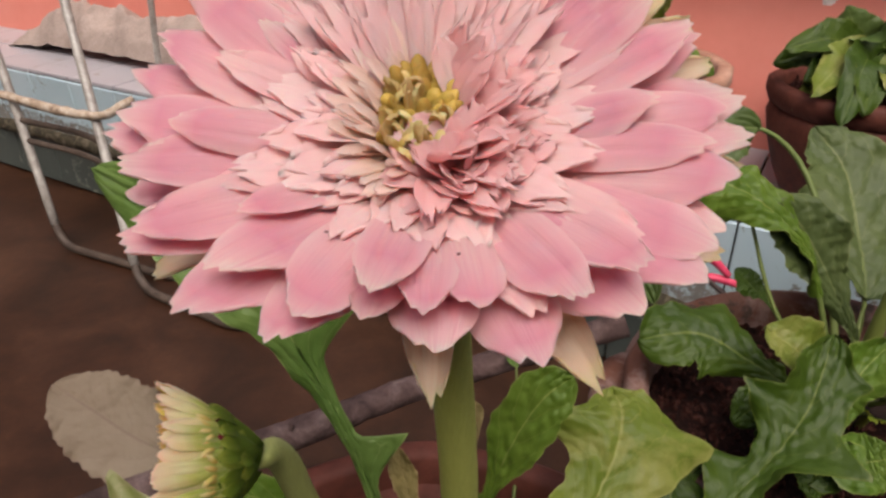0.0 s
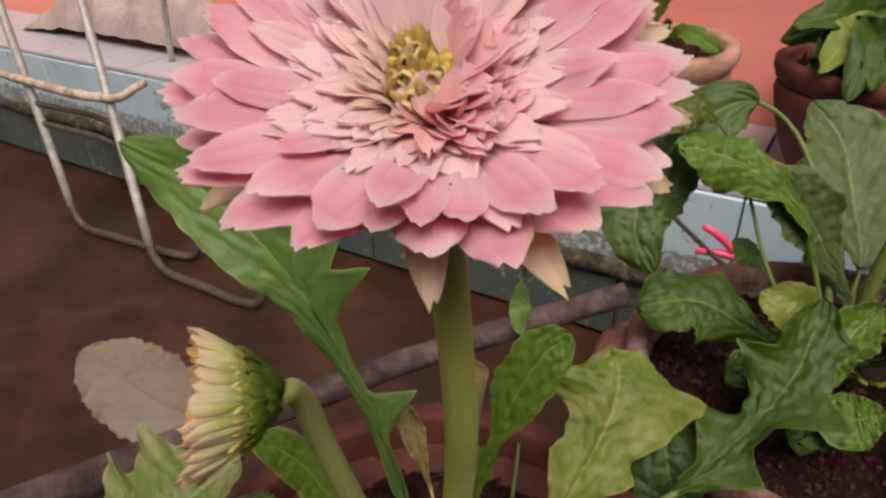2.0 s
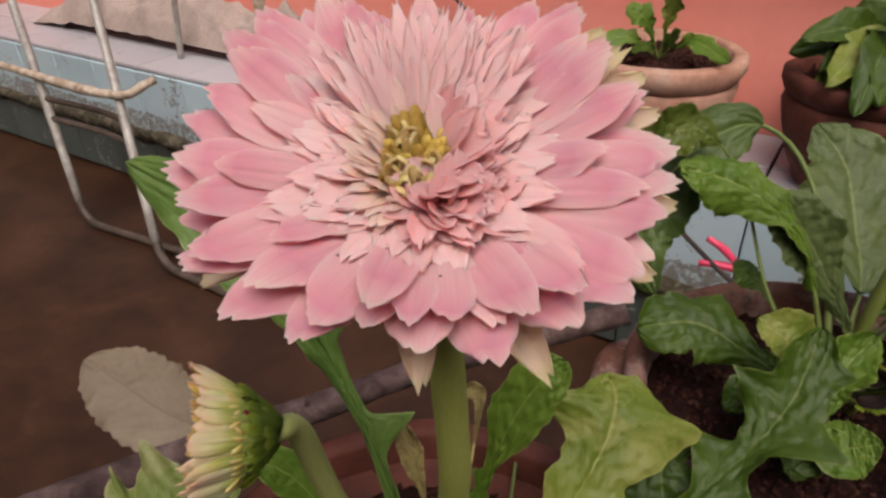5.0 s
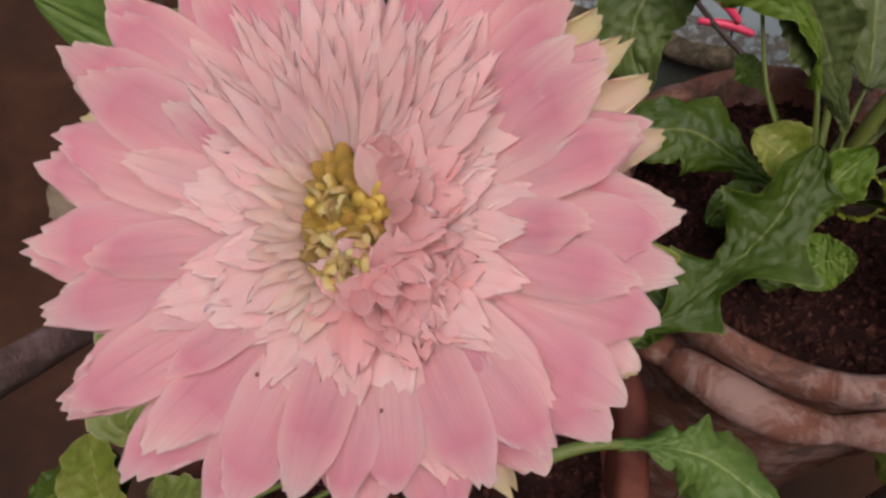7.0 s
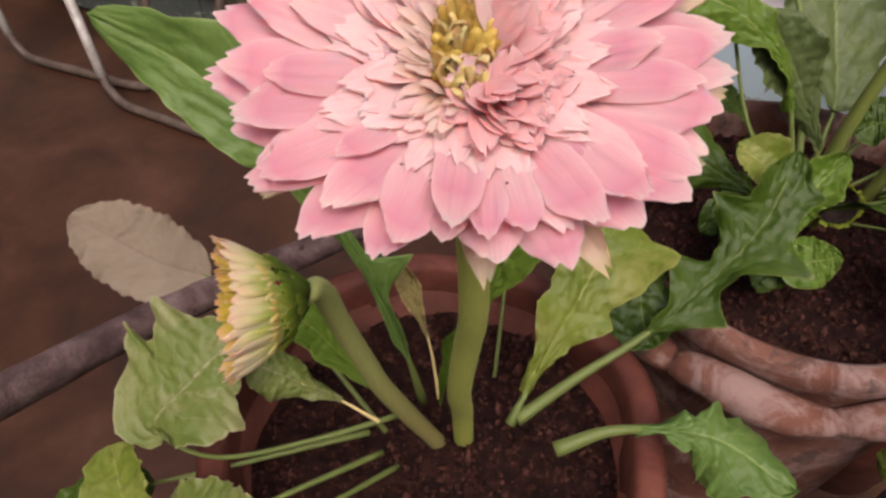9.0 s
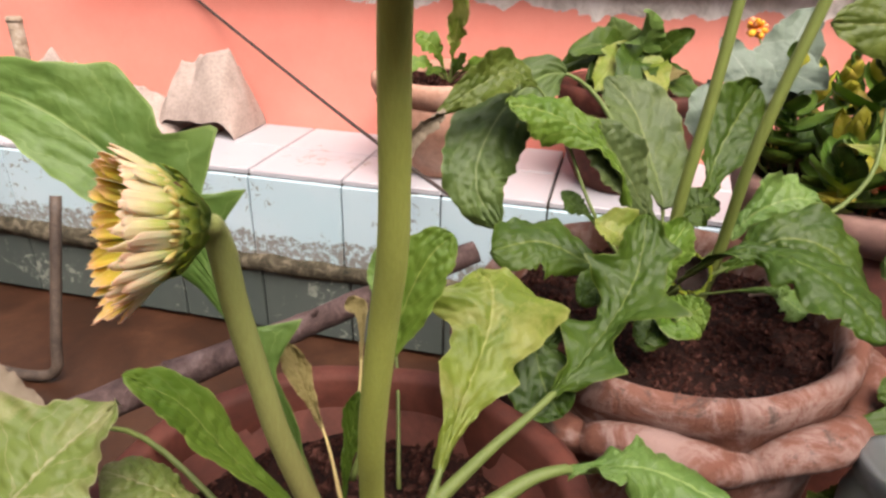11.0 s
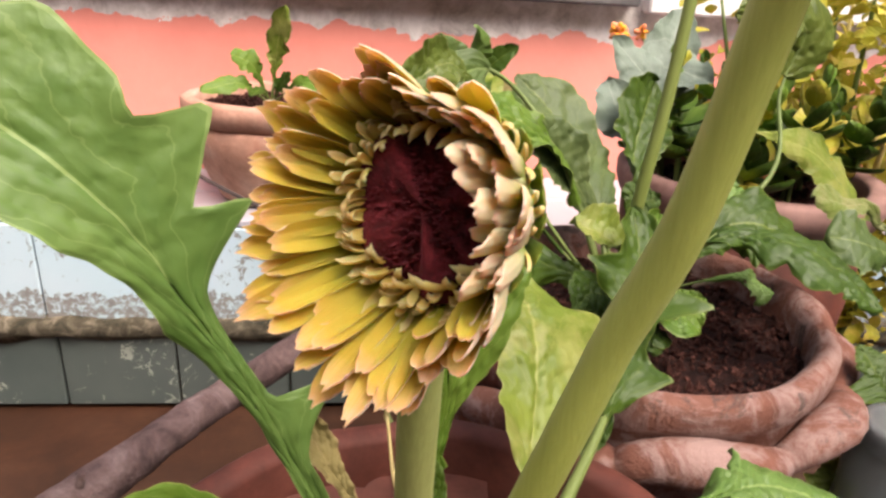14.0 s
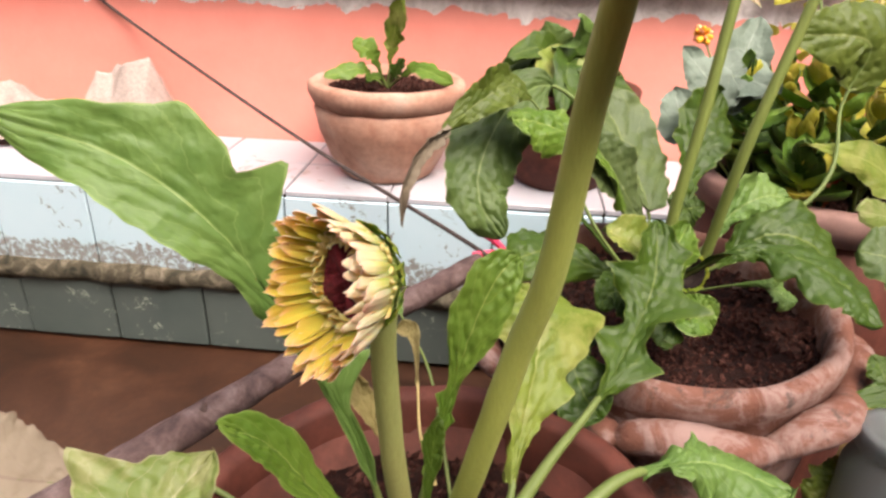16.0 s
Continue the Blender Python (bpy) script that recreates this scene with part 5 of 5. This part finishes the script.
under("bud_stem", tube("bud_stem", [tuple(RB + Vector((0.004, 0.009, -0.007))), tuple(RB + Vector((0.010, 0.016, -0.026))), (0.300, 0.366, 0.434)], [0.003, 0.0028, 0.003], STEM, 10, 16), second)


# ---- plants on and behind the ledge ----
def blade_near(parent, base, tip, half, normal, material, rise=0.3, seed=1, kind="spoon", label="", lobes=0.15, stalk=STEM_PALE):
    b, t = Vector(base), Vector(tip)
    mid = b.lerp(t, 0.5) + Vector((0, 0, rise * (t - b).length))
    return leaf(parent, [b, b.lerp(mid, 0.55) + Vector((0, 0, rise * 0.2 * (t - b).length)), mid, t], half, normal, material, kind, lobes, 4.0, 0.1, 0.2, 0.2, seed, stalk, half * 0.1 + 0.0006, label=label, nu=40, nv=11)


seedling = thing("gerbera_plant", (POT_B.x, POT_B.y, LEDGE_Z + 0.15), "young gerbera with a few lobed leaves in the pale pot", "plant")
B4 = POT_B + Vector((0, 0, LEDGE_Z + 0.15))
for tip, half, mat, rise, seed in (((0.309, 1.039, 0.640), 0.022, LEAF_LIME, 0.1, 61), ((0.238, 1.082, 0.567), 0.022, LEAF_FRESH, 0.25, 62), ((0.183, 1.068, 0.515), 0.018, LEAF_FRESH, 0.2, 63),
                                   ((0.367, 0.958, 0.516), 0.018, LEAF_FRESH, 0.2, 64), ((0.315, 1.036, 0.542), 0.016, LEAF_DEEP, 0.1, 65), ((0.242, 1.021, 0.512), 0.014, LEAF, 0.2, 66)):
    blade_near(seedling, B4, tip, half, (-0.35, -0.7, 0.6), mat, rise, seed, "lobed", lobes=0.5)

bushy = thing("leafy_plant", (POT_C.x, POT_C.y, LEDGE_Z + 0.152), "leafy green seedling cluster in the red-brown pot", "plant")
B5 = POT_C + Vector((0, 0, LEDGE_Z + 0.152))
for tip, half, mat, rise, seed in (((0.520, 0.936, 0.610), 0.036, LEAF_BLUE, 0.15, 71), ((0.627, 0.871, 0.598), 0.026, LEAF, 0.15, 72), ((0.438, 0.939, 0.535), 0.030, LEAF, 0.3, 73),
                                   ((0.467, 0.897, 0.522), 0.036, LEAF_DEEP, 0.3, 74), ((0.556, 0.891, 0.564), 0.03, LEAF, 0.2, 75), ((0.455, 0.893, 0.480), 0.03, LEAF_LIME, 0.3, 76),
                                   ((0.593, 0.822, 0.541), 0.022, LEAF_DRY, 0.1, 77), ((0.613, 0.798, 0.505), 0.03, LEAF, 0.2, 78),
                                   ((0.452, 0.848, 0.516), 0.032, LEAF_LIME, 0.35, 79), ((0.502, 0.806, 0.505), 0.034, LEAF, 0.35, 80), ((0.544, 0.804, 0.521), 0.032, LEAF_LIME, 0.3, 86), ((0.434, 0.905, 0.563), 0.030, LEAF, 0.3, 87), ((0.473, 0.800, 0.492), 0.030, LEAF_DEEP, 0.4, 88), ((0.533, 0.858, 0.624), 0.040, LEAF_SOFT, 0.2, 89)):
    blade_near(bushy, B5, tip, half, (-0.2, -0.75, 0.6), mat, rise, seed, "round")

# ---- succulents in the pink bowl ----
paddle = [sheet("leaf", [[Vector((0.026 * u, 0.0105 * (2 * j / 6 - 1) * math.sin(math.pi * min(1, u ** 0.8 * 0.97 + 0.03)) ** 0.6, 0.006 * u * u + 0.0022 * (2 * j / 6 - 1) ** 2)) for j in range(7)] for u in [i / 7 for i in range(8)]],
                [[(i / 7, j / 6) for j in range(7)] for i in range(8)], m, 0.0016) for m in (LEAF_KAL, LEAF_KAL, LEAF_DEEP, LEAF_JADE)]
rng = random.Random(77)


def rosette_stem(name, base, top, label, group, leaves=16, size=1.0, spread=1.0):
    """A succulent shoot: a stalk with pairs of paddle leaves crowded towards its tip."""
    b, t = Vector(base), Vector(top)
    ob = thing(name, tuple(b), label, "succulent", group)
    under("stalk", tube("stalk", [b, b.lerp(t, 0.5) + Vector((rng.uniform(-0.01, 0.01), rng.uniform(-0.01, 0.01), 0)), t], [0.0035, 0.003, 0.002], STEM_PALE, 7, 8), ob)
    for k in range(leaves):
        f = 1 - 0.75 * (k / leaves) ** 0.9
        p = b.lerp(t, f)
        a = k * 2.39996 + rng.uniform(-0.3, 0.3)
        e = radians(75 - 70 * min(1, (k / leaves) * 1.5) + rng.uniform(-12, 12))
        s = size * (0.6 + 0.6 * min(1, 2 * k / leaves)) * rng.uniform(0.85, 1.15)
        lf = part("leaf", paddle[rng.randrange(4)], ob)
        lf.matrix_basis = Matrix.Translation(p - b) @ Matrix.Rotation(a, 4, "Z") @ Matrix.Rotation(-e, 4, "Y") @ Matrix.Rotation(rng.uniform(-0.4, 0.4), 4, "X") @ Matrix.Diagonal((s, s * spread, s, 1))
    return ob


for k in range(15):
    a = k * 2.39996
    r = 0.112 * math.sqrt((k + 0.3) / 15)
    b = (THIRD.x + r * math.cos(a), THIRD.y + r * math.sin(a), 0.475)
    h = rng.uniform(0.07, 0.15)
    rosette_stem("kalanchoe", b, (b[0] + 0.25 * r * math.cos(a) + rng.uniform(-0.02, 0.02), b[1] + 0.25 * r * math.sin(a), 0.475 + h), "kalanchoe shoot with glossy green paddle leaves", "kalanchoe shoots in the bowl", 18, rng.uniform(1.1, 1.6))


def bud_cluster(at, mats, count, spread, size, label, base):
    c = Vector(at)
    ob = thing("flower_cluster", tuple(Vector(base)), label, "flowers")
    under("stalk", tube("stalk", [base, tuple(Vector(base).lerp(c, 0.5) + Vector((0, 0, 0.012))), at], [0.0018, 0.0016, 0.0013], STEM_PALE, 6, 10), ob)
    meshes = []
    for m in mats:
        meshes.append(lathe("floret", [(0.0004, -0.0045), (0.0016, -0.003), (0.0024, -0.0004), (0.0026, 0.0014), (0.0018, 0.0034), (0.0004, 0.0042)], m, 8, 0.08, 4))
    for k in range(count):
        d = Vector((rng.gauss(0, 1), rng.gauss(0, 1), rng.gauss(0, 0.8))).normalized() * spread * rng.uniform(0.55, 1.0)
        fl = part("floret", meshes[rng.randrange(len(meshes))], ob)
        fl.matrix_basis = Matrix.Translation(c + d - Vector(base)) @ d.to_track_quat("Z", "Y").to_matrix().to_4x4() @ Matrix.Scale(size * rng.uniform(0.7, 1.2), 4)
    return ob


bud_cluster((0.531, 0.402, 0.519), (BERRY, BERRY, BERRY_RED), 26, 0.013, 1.3, "hanging cluster of coral and red kalanchoe buds", (THIRD.x - 0.09, THIRD.y - 0.07, 0.48))
bud_cluster((0.523, 0.396, 0.497), (BERRY, BERRY), 10, 0.008, 1.2, "small cluster of coral kalanchoe buds", (THIRD.x - 0.10, THIRD.y - 0.07, 0.48))
bud_cluster((0.536, 0.360, 0.465), (BERRY, BERRY), 9, 0.008, 1.2, "small drooping cluster of coral buds", (THIRD.x - 0.09, THIRD.y - 0.10, 0.48))
bud_cluster((0.558, 0.634, 0.632), (ORANGE, ORANGE, BERRY), 22, 0.011, 1.5, "bright orange kalanchoe flower head on a thin stalk", (THIRD.x - 0.05, THIRD.y + 0.08, 0.48))
bud_cluster((0.584, 0.620, 0.634), (BERRY, ORANGE), 12, 0.008, 1.2, "faded orange kalanchoe flower head", (THIRD.x - 0.03, THIRD.y + 0.09, 0.48))

greyleaf = thing("grey_leaved_plant", (THIRD.x - 0.07, THIRD.y + 0.06, 0.475), "silvery grey-leaved plant rising from the pink bowl", "plant")
GB = (THIRD.x - 0.07, THIRD.y + 0.06, 0.475)
for pts, half, seed in ((((0.465, 0.490, 0.565), (0.478, 0.505, 0.609), (0.505, 0.459, 0.600)), 0.035, 81), (((0.478, 0.491, 0.558), (0.492, 0.509, 0.608), (0.531, 0.529, 0.668)), 0.034, 82),
                        (((0.459, 0.490, 0.559), (0.452, 0.502, 0.599), (0.430, 0.535, 0.638)), 0.026, 83), (((0.430, 0.476, 0.547), (0.406, 0.489, 0.569), (0.408, 0.515, 0.599)), 0.03, 84)):
    leaf(greyleaf, [GB, *pts], half, (-0.4, -0.7, 0.6), LEAF_GREY, "round", 0.2, 2.5, 0.1, 0.2, 0.4, seed, STEM_PALE, 0.0018, nu=30, nv=11)

# ---- yellowing jade shrub beside the bowl ----
shrub = thing("jade_shrub", (0.877, 0.456, -0.181), "dense yellow-green jade shrub with small fleshy leaves", "shrub")
limbs = []
for k in range(15):
    a, r = k * 2.39996, 0.05 + 0.17 * math.sqrt(k / 15)
    tip = Vector((r * math.cos(a), r * math.sin(a), 0.80 + 0.30 * rng.random() - 0.5 * r))
    path = [Vector((0, 0, 0)), Vector((tip.x * 0.25, tip.y * 0.25, 0.43)), Vector((tip.x * 0.7, tip.y * 0.7, tip.z * 0.7 + 0.055)), tip]
    limbs.append(spline(path, 14))
    part("branch", tube("branch", path, [0.009, 0.006, 0.004, 0.002], STEM_DRY if k % 3 == 0 else STEM_PALE, 7, 12), shrub)
verts, faces, uvs = [], [], []
for k in range(2400):
    limb = limbs[rng.randrange(len(limbs))]
    p = limb[rng.randrange(4, 15)] + Vector((rng.gauss(0, 0.032), rng.gauss(0, 0.032), rng.gauss(0, 0.035)))
    q = Euler((rng.uniform(-0.9, 0.9), rng.uniform(-0.9, 0.9), rng.uniform(0, 6.28))).to_matrix()
    L, W = rng.uniform(0.016, 0.034), rng.uniform(0.007, 0.013)
    b = len(verts)
    for i, (x, w, z) in enumerate(((0, 0.12, 0), (0.3, 0.8, 0.1), (0.65, 1.0, 0.18), (0.9, 0.6, 0.12))):
        for sgn in (-1, 0, 1):
            verts.append(p + q @ Vector((x * L, sgn * w * W, (z + (0.12 if sgn else 0)) * L)))
            uvs.append((x, 0.5 + 0.5 * sgn * 0.9))
    verts.append(p + q @ Vector((L, 0, 0.08 * L)))
    uvs.append((1, 0.5))
    for i in range(3):
        for j in range(2):
            faces.append((b + i * 3 + j, b + (i + 1) * 3 + j, b + (i + 1) * 3 + j + 1, b + i * 3 + j + 1))
    faces += [(b + 9, b + 12, b + 10), (b + 10, b + 12, b + 11)]
tagged(part("crown", obj("crown", verts, faces, LEAF_JADE, uvs), shrub, label="mass of yellowing fleshy leaves"), kind="stuff")

# ---- leaves that lean in at the side of the rope-rimmed pot ----
corner = thing("gerbera_plant", (0.485, 0.206, -0.181), "gerbera leaves rising beside the rope-rimmed pot", "plant")
CB = tuple(corner.location)
leaf(corner, [CB, (0.410, 0.160, 0.20), (0.3675, 0.156, 0.365), (0.371, 0.175, 0.412), (0.372, 0.198, 0.438), (0.3747, 0.2193, 0.4545)],
     0.013, (-0.35, -0.6, 0.7), LEAF, "lobed", 0.2, 3, 0.1, 0.15, 0.70, 91, STEM_PALE, 0.0022, points=((0.34, -1, 3.2, 0.30), (0.62, 1, 1.2, 0.2)), label="bright green leaf with one long side lobe")
leaf(corner, [CB, (0.455, 0.190, 0.25), (0.3884, 0.1913, 0.3954), (0.3652, 0.1969, 0.4028), (0.341, 0.1932, 0.3768), (0.3168, 0.1913, 0.3396)],
     0.021, (-0.6, -0.65, 0.45), LEAF_LIME, "spoon", 0.3, 4, -0.2, 0.3, 0.72, 92, STEM_PALE, 0.0020, label="yellow-green wavy leaf hanging beside the jar")
for pts, half, mat, kind, seed in (((CB, (0.528, 0.242, 0.399), (0.536, 0.290, 0.503), (0.490, 0.300, 0.520), (0.445, 0.308, 0.532)), 0.018, LEAF_PATCHY, "lobed", 93),
                                   ((CB, (0.584, 0.262, 0.404), (0.566, 0.321, 0.498), (0.530, 0.355, 0.549), (0.456, 0.384, 0.570)), 0.026, LEAF_LIME, "lance", 94),
                                   ((CB, (0.478, 0.214, 0.436), (0.463, 0.237, 0.491), (0.432, 0.253, 0.510), (0.405, 0.272, 0.516)), 0.030, LEAF_BLUE, "lobed", 95)):
    leaf(corner, pts, half, (-0.35, -0.6, 0.7), mat, kind, 0.35, 3, -0.1, 0.2, 0.45, seed, STEM_PALE, 0.0022, nu=32, nv=11)

# ---- the branch lying behind the host pot ----
branch = thing("fallen_branch", (-0.42, 0.365, 0.300), "straight weathered greyish-brown branch leaning across the pots", "branch")
under("wood", tube("wood", [(-0.288, 0.133, 0.543), (-0.216, 0.267, 0.471), (-0.113, 0.345, 0.454), (-0.009, 0.422, 0.436), (0.140, 0.435, 0.479)], [0.0130, 0.0120, 0.0112, 0.0106, 0.010], BARK, 14, 70, 0.10, 3), branch)
for p, q in (((-0.113, 0.345, 0.454), (0.004, -0.006, 0.018)), ((-0.009, 0.422, 0.436), (0.008, -0.006, 0.016))):
    under("twig_stub", tube("twig_stub", [p, tuple(Vector(p) + Vector(q))], [0.003, 0.0018], BARK, 7, 3, 0.1), branch)

# ---- grey sackcloth heaped at the back of the ledge ----
def heap(s0, s1, n0, n1, height, seed, cols=110, rows=26):
    grid, uvg = [], []
    for i in range(cols + 1):
        row, ur = [], []
        f = i / cols
        for j in range(rows + 1):
            g = j / rows
            env = min(1, 6 * f, 6 * (1 - f)) ** 0.6 * math.sin(math.pi * min(1, g * 0.9 + 0.02)) ** 0.55
            s, n = s0 + (s1 - s0) * f, n0 + (n1 - n0) * g
            fold = abs(noise.noise(Vector((s * 9 + n * 7, n * 14, seed)))) * 1.1 + abs(noise.noise(Vector((s * 14, n * 14 + s * 6, seed + 3)))) * 0.35
            ridge = (1 - abs(noise.noise(Vector((s * 6 - n * 5, n * 4 + s * 3, seed + 8))))) ** 5 + 0.6 * (1 - abs(noise.noise(Vector((s * 13 + n * 9, n * 8, seed + 11))))) ** 6
            z = env * height * (0.40 + 0.60 * (noise.noise(Vector((s * 4, seed, 0))) * 0.5 + 0.5) - 0.25 * fold + 0.16 * ridge + 0.07 * abs(math.sin(s * 30 + n * 26 + 3 * noise.noise(Vector((s * 7, n * 9, seed))))) * (1 - 0.6 * g))
            row.append(on_ledge(s, n, LEDGE_Z + max(0.002, z)))
            ur.append((f, g))
        grid.append(row)
        uvg.append(ur)
    return sheet("cloth", grid, uvg, CLOTH, 0.003)


rag = thing("sackcloth", on_ledge(-0.9, 0.22, LEDGE_Z), "crumpled dusty grey sackcloth along the back of the ledge", "cloth")
under("cloth", heap(-1.75, -0.440, 0.13, 0.285, 0.155, 5, 180), rag)
rag2 = thing("sackcloth", on_ledge(-0.375, 0.22, LEDGE_Z), "peaked grey cloth lump leaning on the wall", "cloth")
under("cloth", heap(-0.480, -0.300, 0.15, 0.286, 0.185, 12, 80, 32), rag2)

# ---- canes, cable, stand and small clutter ----
rods = []
for (s, top, r, mat, nm, lab) in ((-1.030, (-0.985, 0.613), 0.008, STEEL, "steel_rod", "slim grey steel rod standing on the ledge"), (-0.721, (-0.719, 0.555), 0.014, BAMBOO, "cane", "thick weathered cane with a split top")):
    ob = thing(nm, on_ledge(s, 0.10, LEDGE_Z), lab, "rod")
    rods.append(ob)
    under("shaft", tube("shaft", [on_ledge(s, 0.10, LEDGE_Z), on_ledge(s + (top[0] - s) * 0.5, 0.10, (LEDGE_Z + top[1]) / 2), on_ledge(top[0], 0.10, top[1])], [r, r * 0.95, r * 1.02], mat, 12, 16, 0.06, 4), ob)
    if nm == "cane":
        under("node", tube("node", [on_ledge(top[0], 0.10, top[1] - 0.006), on_ledge(top[0], 0.10, top[1] + 0.004)], [r * 1.12, r * 1.05], mat, 12, 2, 0.1), ob)
cable = thing("cable", (0.148, 1.089, 0.404), "thin black cable slanting down from the wall past the ledge", "cable")
under("wire", tube("wire", [(-0.180, 1.550, 0.660), (-0.140, 1.515, 0.610), (-0.075, 1.455, 0.554), (0.148, 1.089, 0.404), (0.287, 0.709, 0.345), (0.335, 0.640, 0.300), (0.345, 0.625, 0.120), (0.345, 0.625, 0.003)], [0.0032], RUBBER, 8, 48), cable)
clip = thing("plastic_peg", (0.305, 0.692, 0.343), "small bright pink plastic peg clipped on the cable", "peg")
PB = Vector(clip.location)
for o1, o2 in (((-0.026, 0.010, -0.004), (0.034, -0.010, -0.010)), ((-0.020, 0.012, 0.030), (0.016, -0.004, 0.002))):
    under("arm", tube("arm", [PB + Vector(o1), PB + (Vector(o1) + Vector(o2)) / 2 + Vector((0, 0, 0.004)), PB + Vector(o2)], [0.004, 0.0055, 0.004], PINK_PLASTIC, 8, 8), clip)

stand = thing("steel_stand", (-0.82, 1.33, 0.0), "tubular steel stand with scuffed sled legs on the brown floor", "stand")
T1, T2 = Vector((-1.077, 1.609, 0.564)), Vector((-0.833, 1.520, 0.597))
F1, F2 = Vector((-0.940, 1.402, 0.012)), Vector((-0.676, 1.205, 0.012))
for foot, top, run, rise in ((F1, T1, Vector((-0.600, 1.235, 0.012)), Vector((-0.560, 1.360, 0.31))), (F2, T2, Vector((-0.410, 1.045, 0.012)), Vector((-0.370, 1.150, 0.31)))):
    top = foot + (top - foot) * 1.7
    up, along = (top - foot).normalized(), (run - foot).normalized()
    under("leg", tube("leg", [foot + up * 0.05, foot.lerp(top, 0.5), top], [0.010], STEEL, 12, 12, 0.03, 3), stand)
    bend = [foot + up * 0.05, foot + up * 0.02 + along * 0.008, foot + along * 0.045, foot.lerp(run, 0.5), run - along * 0.05, run + Vector((0.0, 0.012, 0.014)), run + (rise - run) * 0.25, rise]
    under("sled_foot", tube("sled_foot", bend, [0.0095], STEEL_DARK, 10, 48), stand, "dark bent tube foot")
X1, X2 = F1.lerp(T1, 0.60), F2.lerp(T2, 0.56)
under("cross_bar", tube("cross_bar", [X1 + (X1 - X2) * 0.8, X1 + Vector((0.0, -0.015, 0)), X2 + Vector((0.0, -0.015, 0)), X2 + (X2 - X1) * 0.35 + Vector((0, 0.05, 0.03))], [0.008, 0.011, 0.008], BAMBOO, 10, 30, 0.25, 6), stand, "mud-caked cross bar")
for f in (0.50, 0.42):
    under("lower_bar", tube("lower_bar", [F1.lerp(T1, f), F1.lerp(T1, f).lerp(F2.lerp(T2, f - 0.03), 0.5) + Vector((0.02, 0.02, -0.01)), F2.lerp(T2, f - 0.03)], [0.007], STEEL_DARK, 10, 12), stand)

tub = thing("plastic_tub", (0.40, 0.06, 0.0), "teal plastic tub on the floor beside the pots", "tub")
part("body", lathe("body", [(0.105, -0.181), (0.11, -0.175), (0.135, 0.27), (0.142, 0.275), (0.142, 0.285), (0.128, 0.285), (0.104, -0.168), (0.001, -0.168)], TEAL, 48), tub)
part("lid", lathe("lid", [(0.127, 0.262), (0.127, 0.268), (0.001, 0.27)], TEAL, 48), tub)
jar_at = Vector((0.341, 0.164, 0.393))
jar = thing("plastic_jar", (jar_at.x, jar_at.y, 0.27), "cloudy clear plastic jar with a screw lid", "jar")
JH = max(0.06, jar_at.z + 0.035 - 0.27)
part("body", lathe("body", [(0.026, 0.001), (0.030, 0.006), (0.032, JH * 0.8), (0.027, JH * 0.9), (0.027, JH), (0.0255, JH), (0.0255, JH * 0.9), (0.0305, JH * 0.8), (0.0285, 0.008), (0.001, 0.006)], CLEAR, 36), jar)
part("lid", lathe("lid", [(0.0285, JH - 0.012), (0.0285, JH + 0.002), (0.027, JH + 0.004), (0.022, JH + 0.004), (0.021, JH + 0.002), (0.001, JH + 0.002)], CLEAR, 36), jar, label="ridged translucent screw lid")

chip = thing("wood_chip", tuple(Vector((0.377, 0.348, 0.447))), "pale wood splinter lying on the soil", "splinter")
c0 = Vector(chip.location)
under("splinter", tube("splinter", [c0 + Vector((-0.012, 0.003, 0.002)), c0 + Vector((0, 0, 0.004)), c0 + Vector((0.013, -0.002, 0.002))], [0.0012, 0.0026, 0.001], BAMBOO, 6, 6), chip)

# ---- tiles, one by one ----
TW = 0.1785
S0 = -0.0081
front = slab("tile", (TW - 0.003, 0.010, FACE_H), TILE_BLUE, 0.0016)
low = slab("tile", (TW - 0.004, 0.010, LOW_H), TILE_DARK, 0.0016)
TD = LEDGE_D / 2
topm = slab("tile", (TW * 1.0 - 0.003, TD - 0.003, 0.010), TILE_WHITE, 0.0016)
rng = random.Random(5)
inv = core.matrix_basis.inverted()
for k in range(-12, 8):
    s = S0 + (k + 0.5) * TW
    wob = rng.uniform(-0.0008, 0.0008)
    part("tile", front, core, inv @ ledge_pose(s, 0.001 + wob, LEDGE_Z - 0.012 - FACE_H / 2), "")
    part("tile", low, core, inv @ ledge_pose(s + 0.01, 0.001 + wob, LEDGE_Z - 0.03 - FACE_H - LOW_H / 2), "")
    for r in (0, 1):
        part("tile", topm, core, inv @ ledge_pose(s + rng.uniform(-0.001, 0.001), TD * (r + 0.5), LEDGE_Z - 0.005 + rng.uniform(-0.0006, 0.0006)), "")
lip = tube("mortar_lip", [on_ledge(-3.0 + 0.05 * i, 0.001 + 0.002 * math.sin(i * 1.7), LEDGE_Z - 0.026 - FACE_H) for i in range(110)], [0.021], MORTAR, 10, 0, 0.4, 8)
mortar = tagged(part("mortar_lip", lip), "rough mouldy mortar lip under the blue tiles", "trim", kind="structure")

# ---- the back of the courtyard at its true size and distance ----
YARD = Vector((-0.09, -0.01, 0.725))
BACK = Matrix.Translation(YARD) @ Matrix.Scale(1.25, 4) @ Matrix.Translation(-YARD)
for ob in (floor, core, wall, sill, band, mortar, pale_pot, ledge_pot, soil4, soil5, seedling, bushy, rag, rag2, cable, clip, stand, *rods):
    ob.matrix_basis = BACK @ ob.matrix_basis
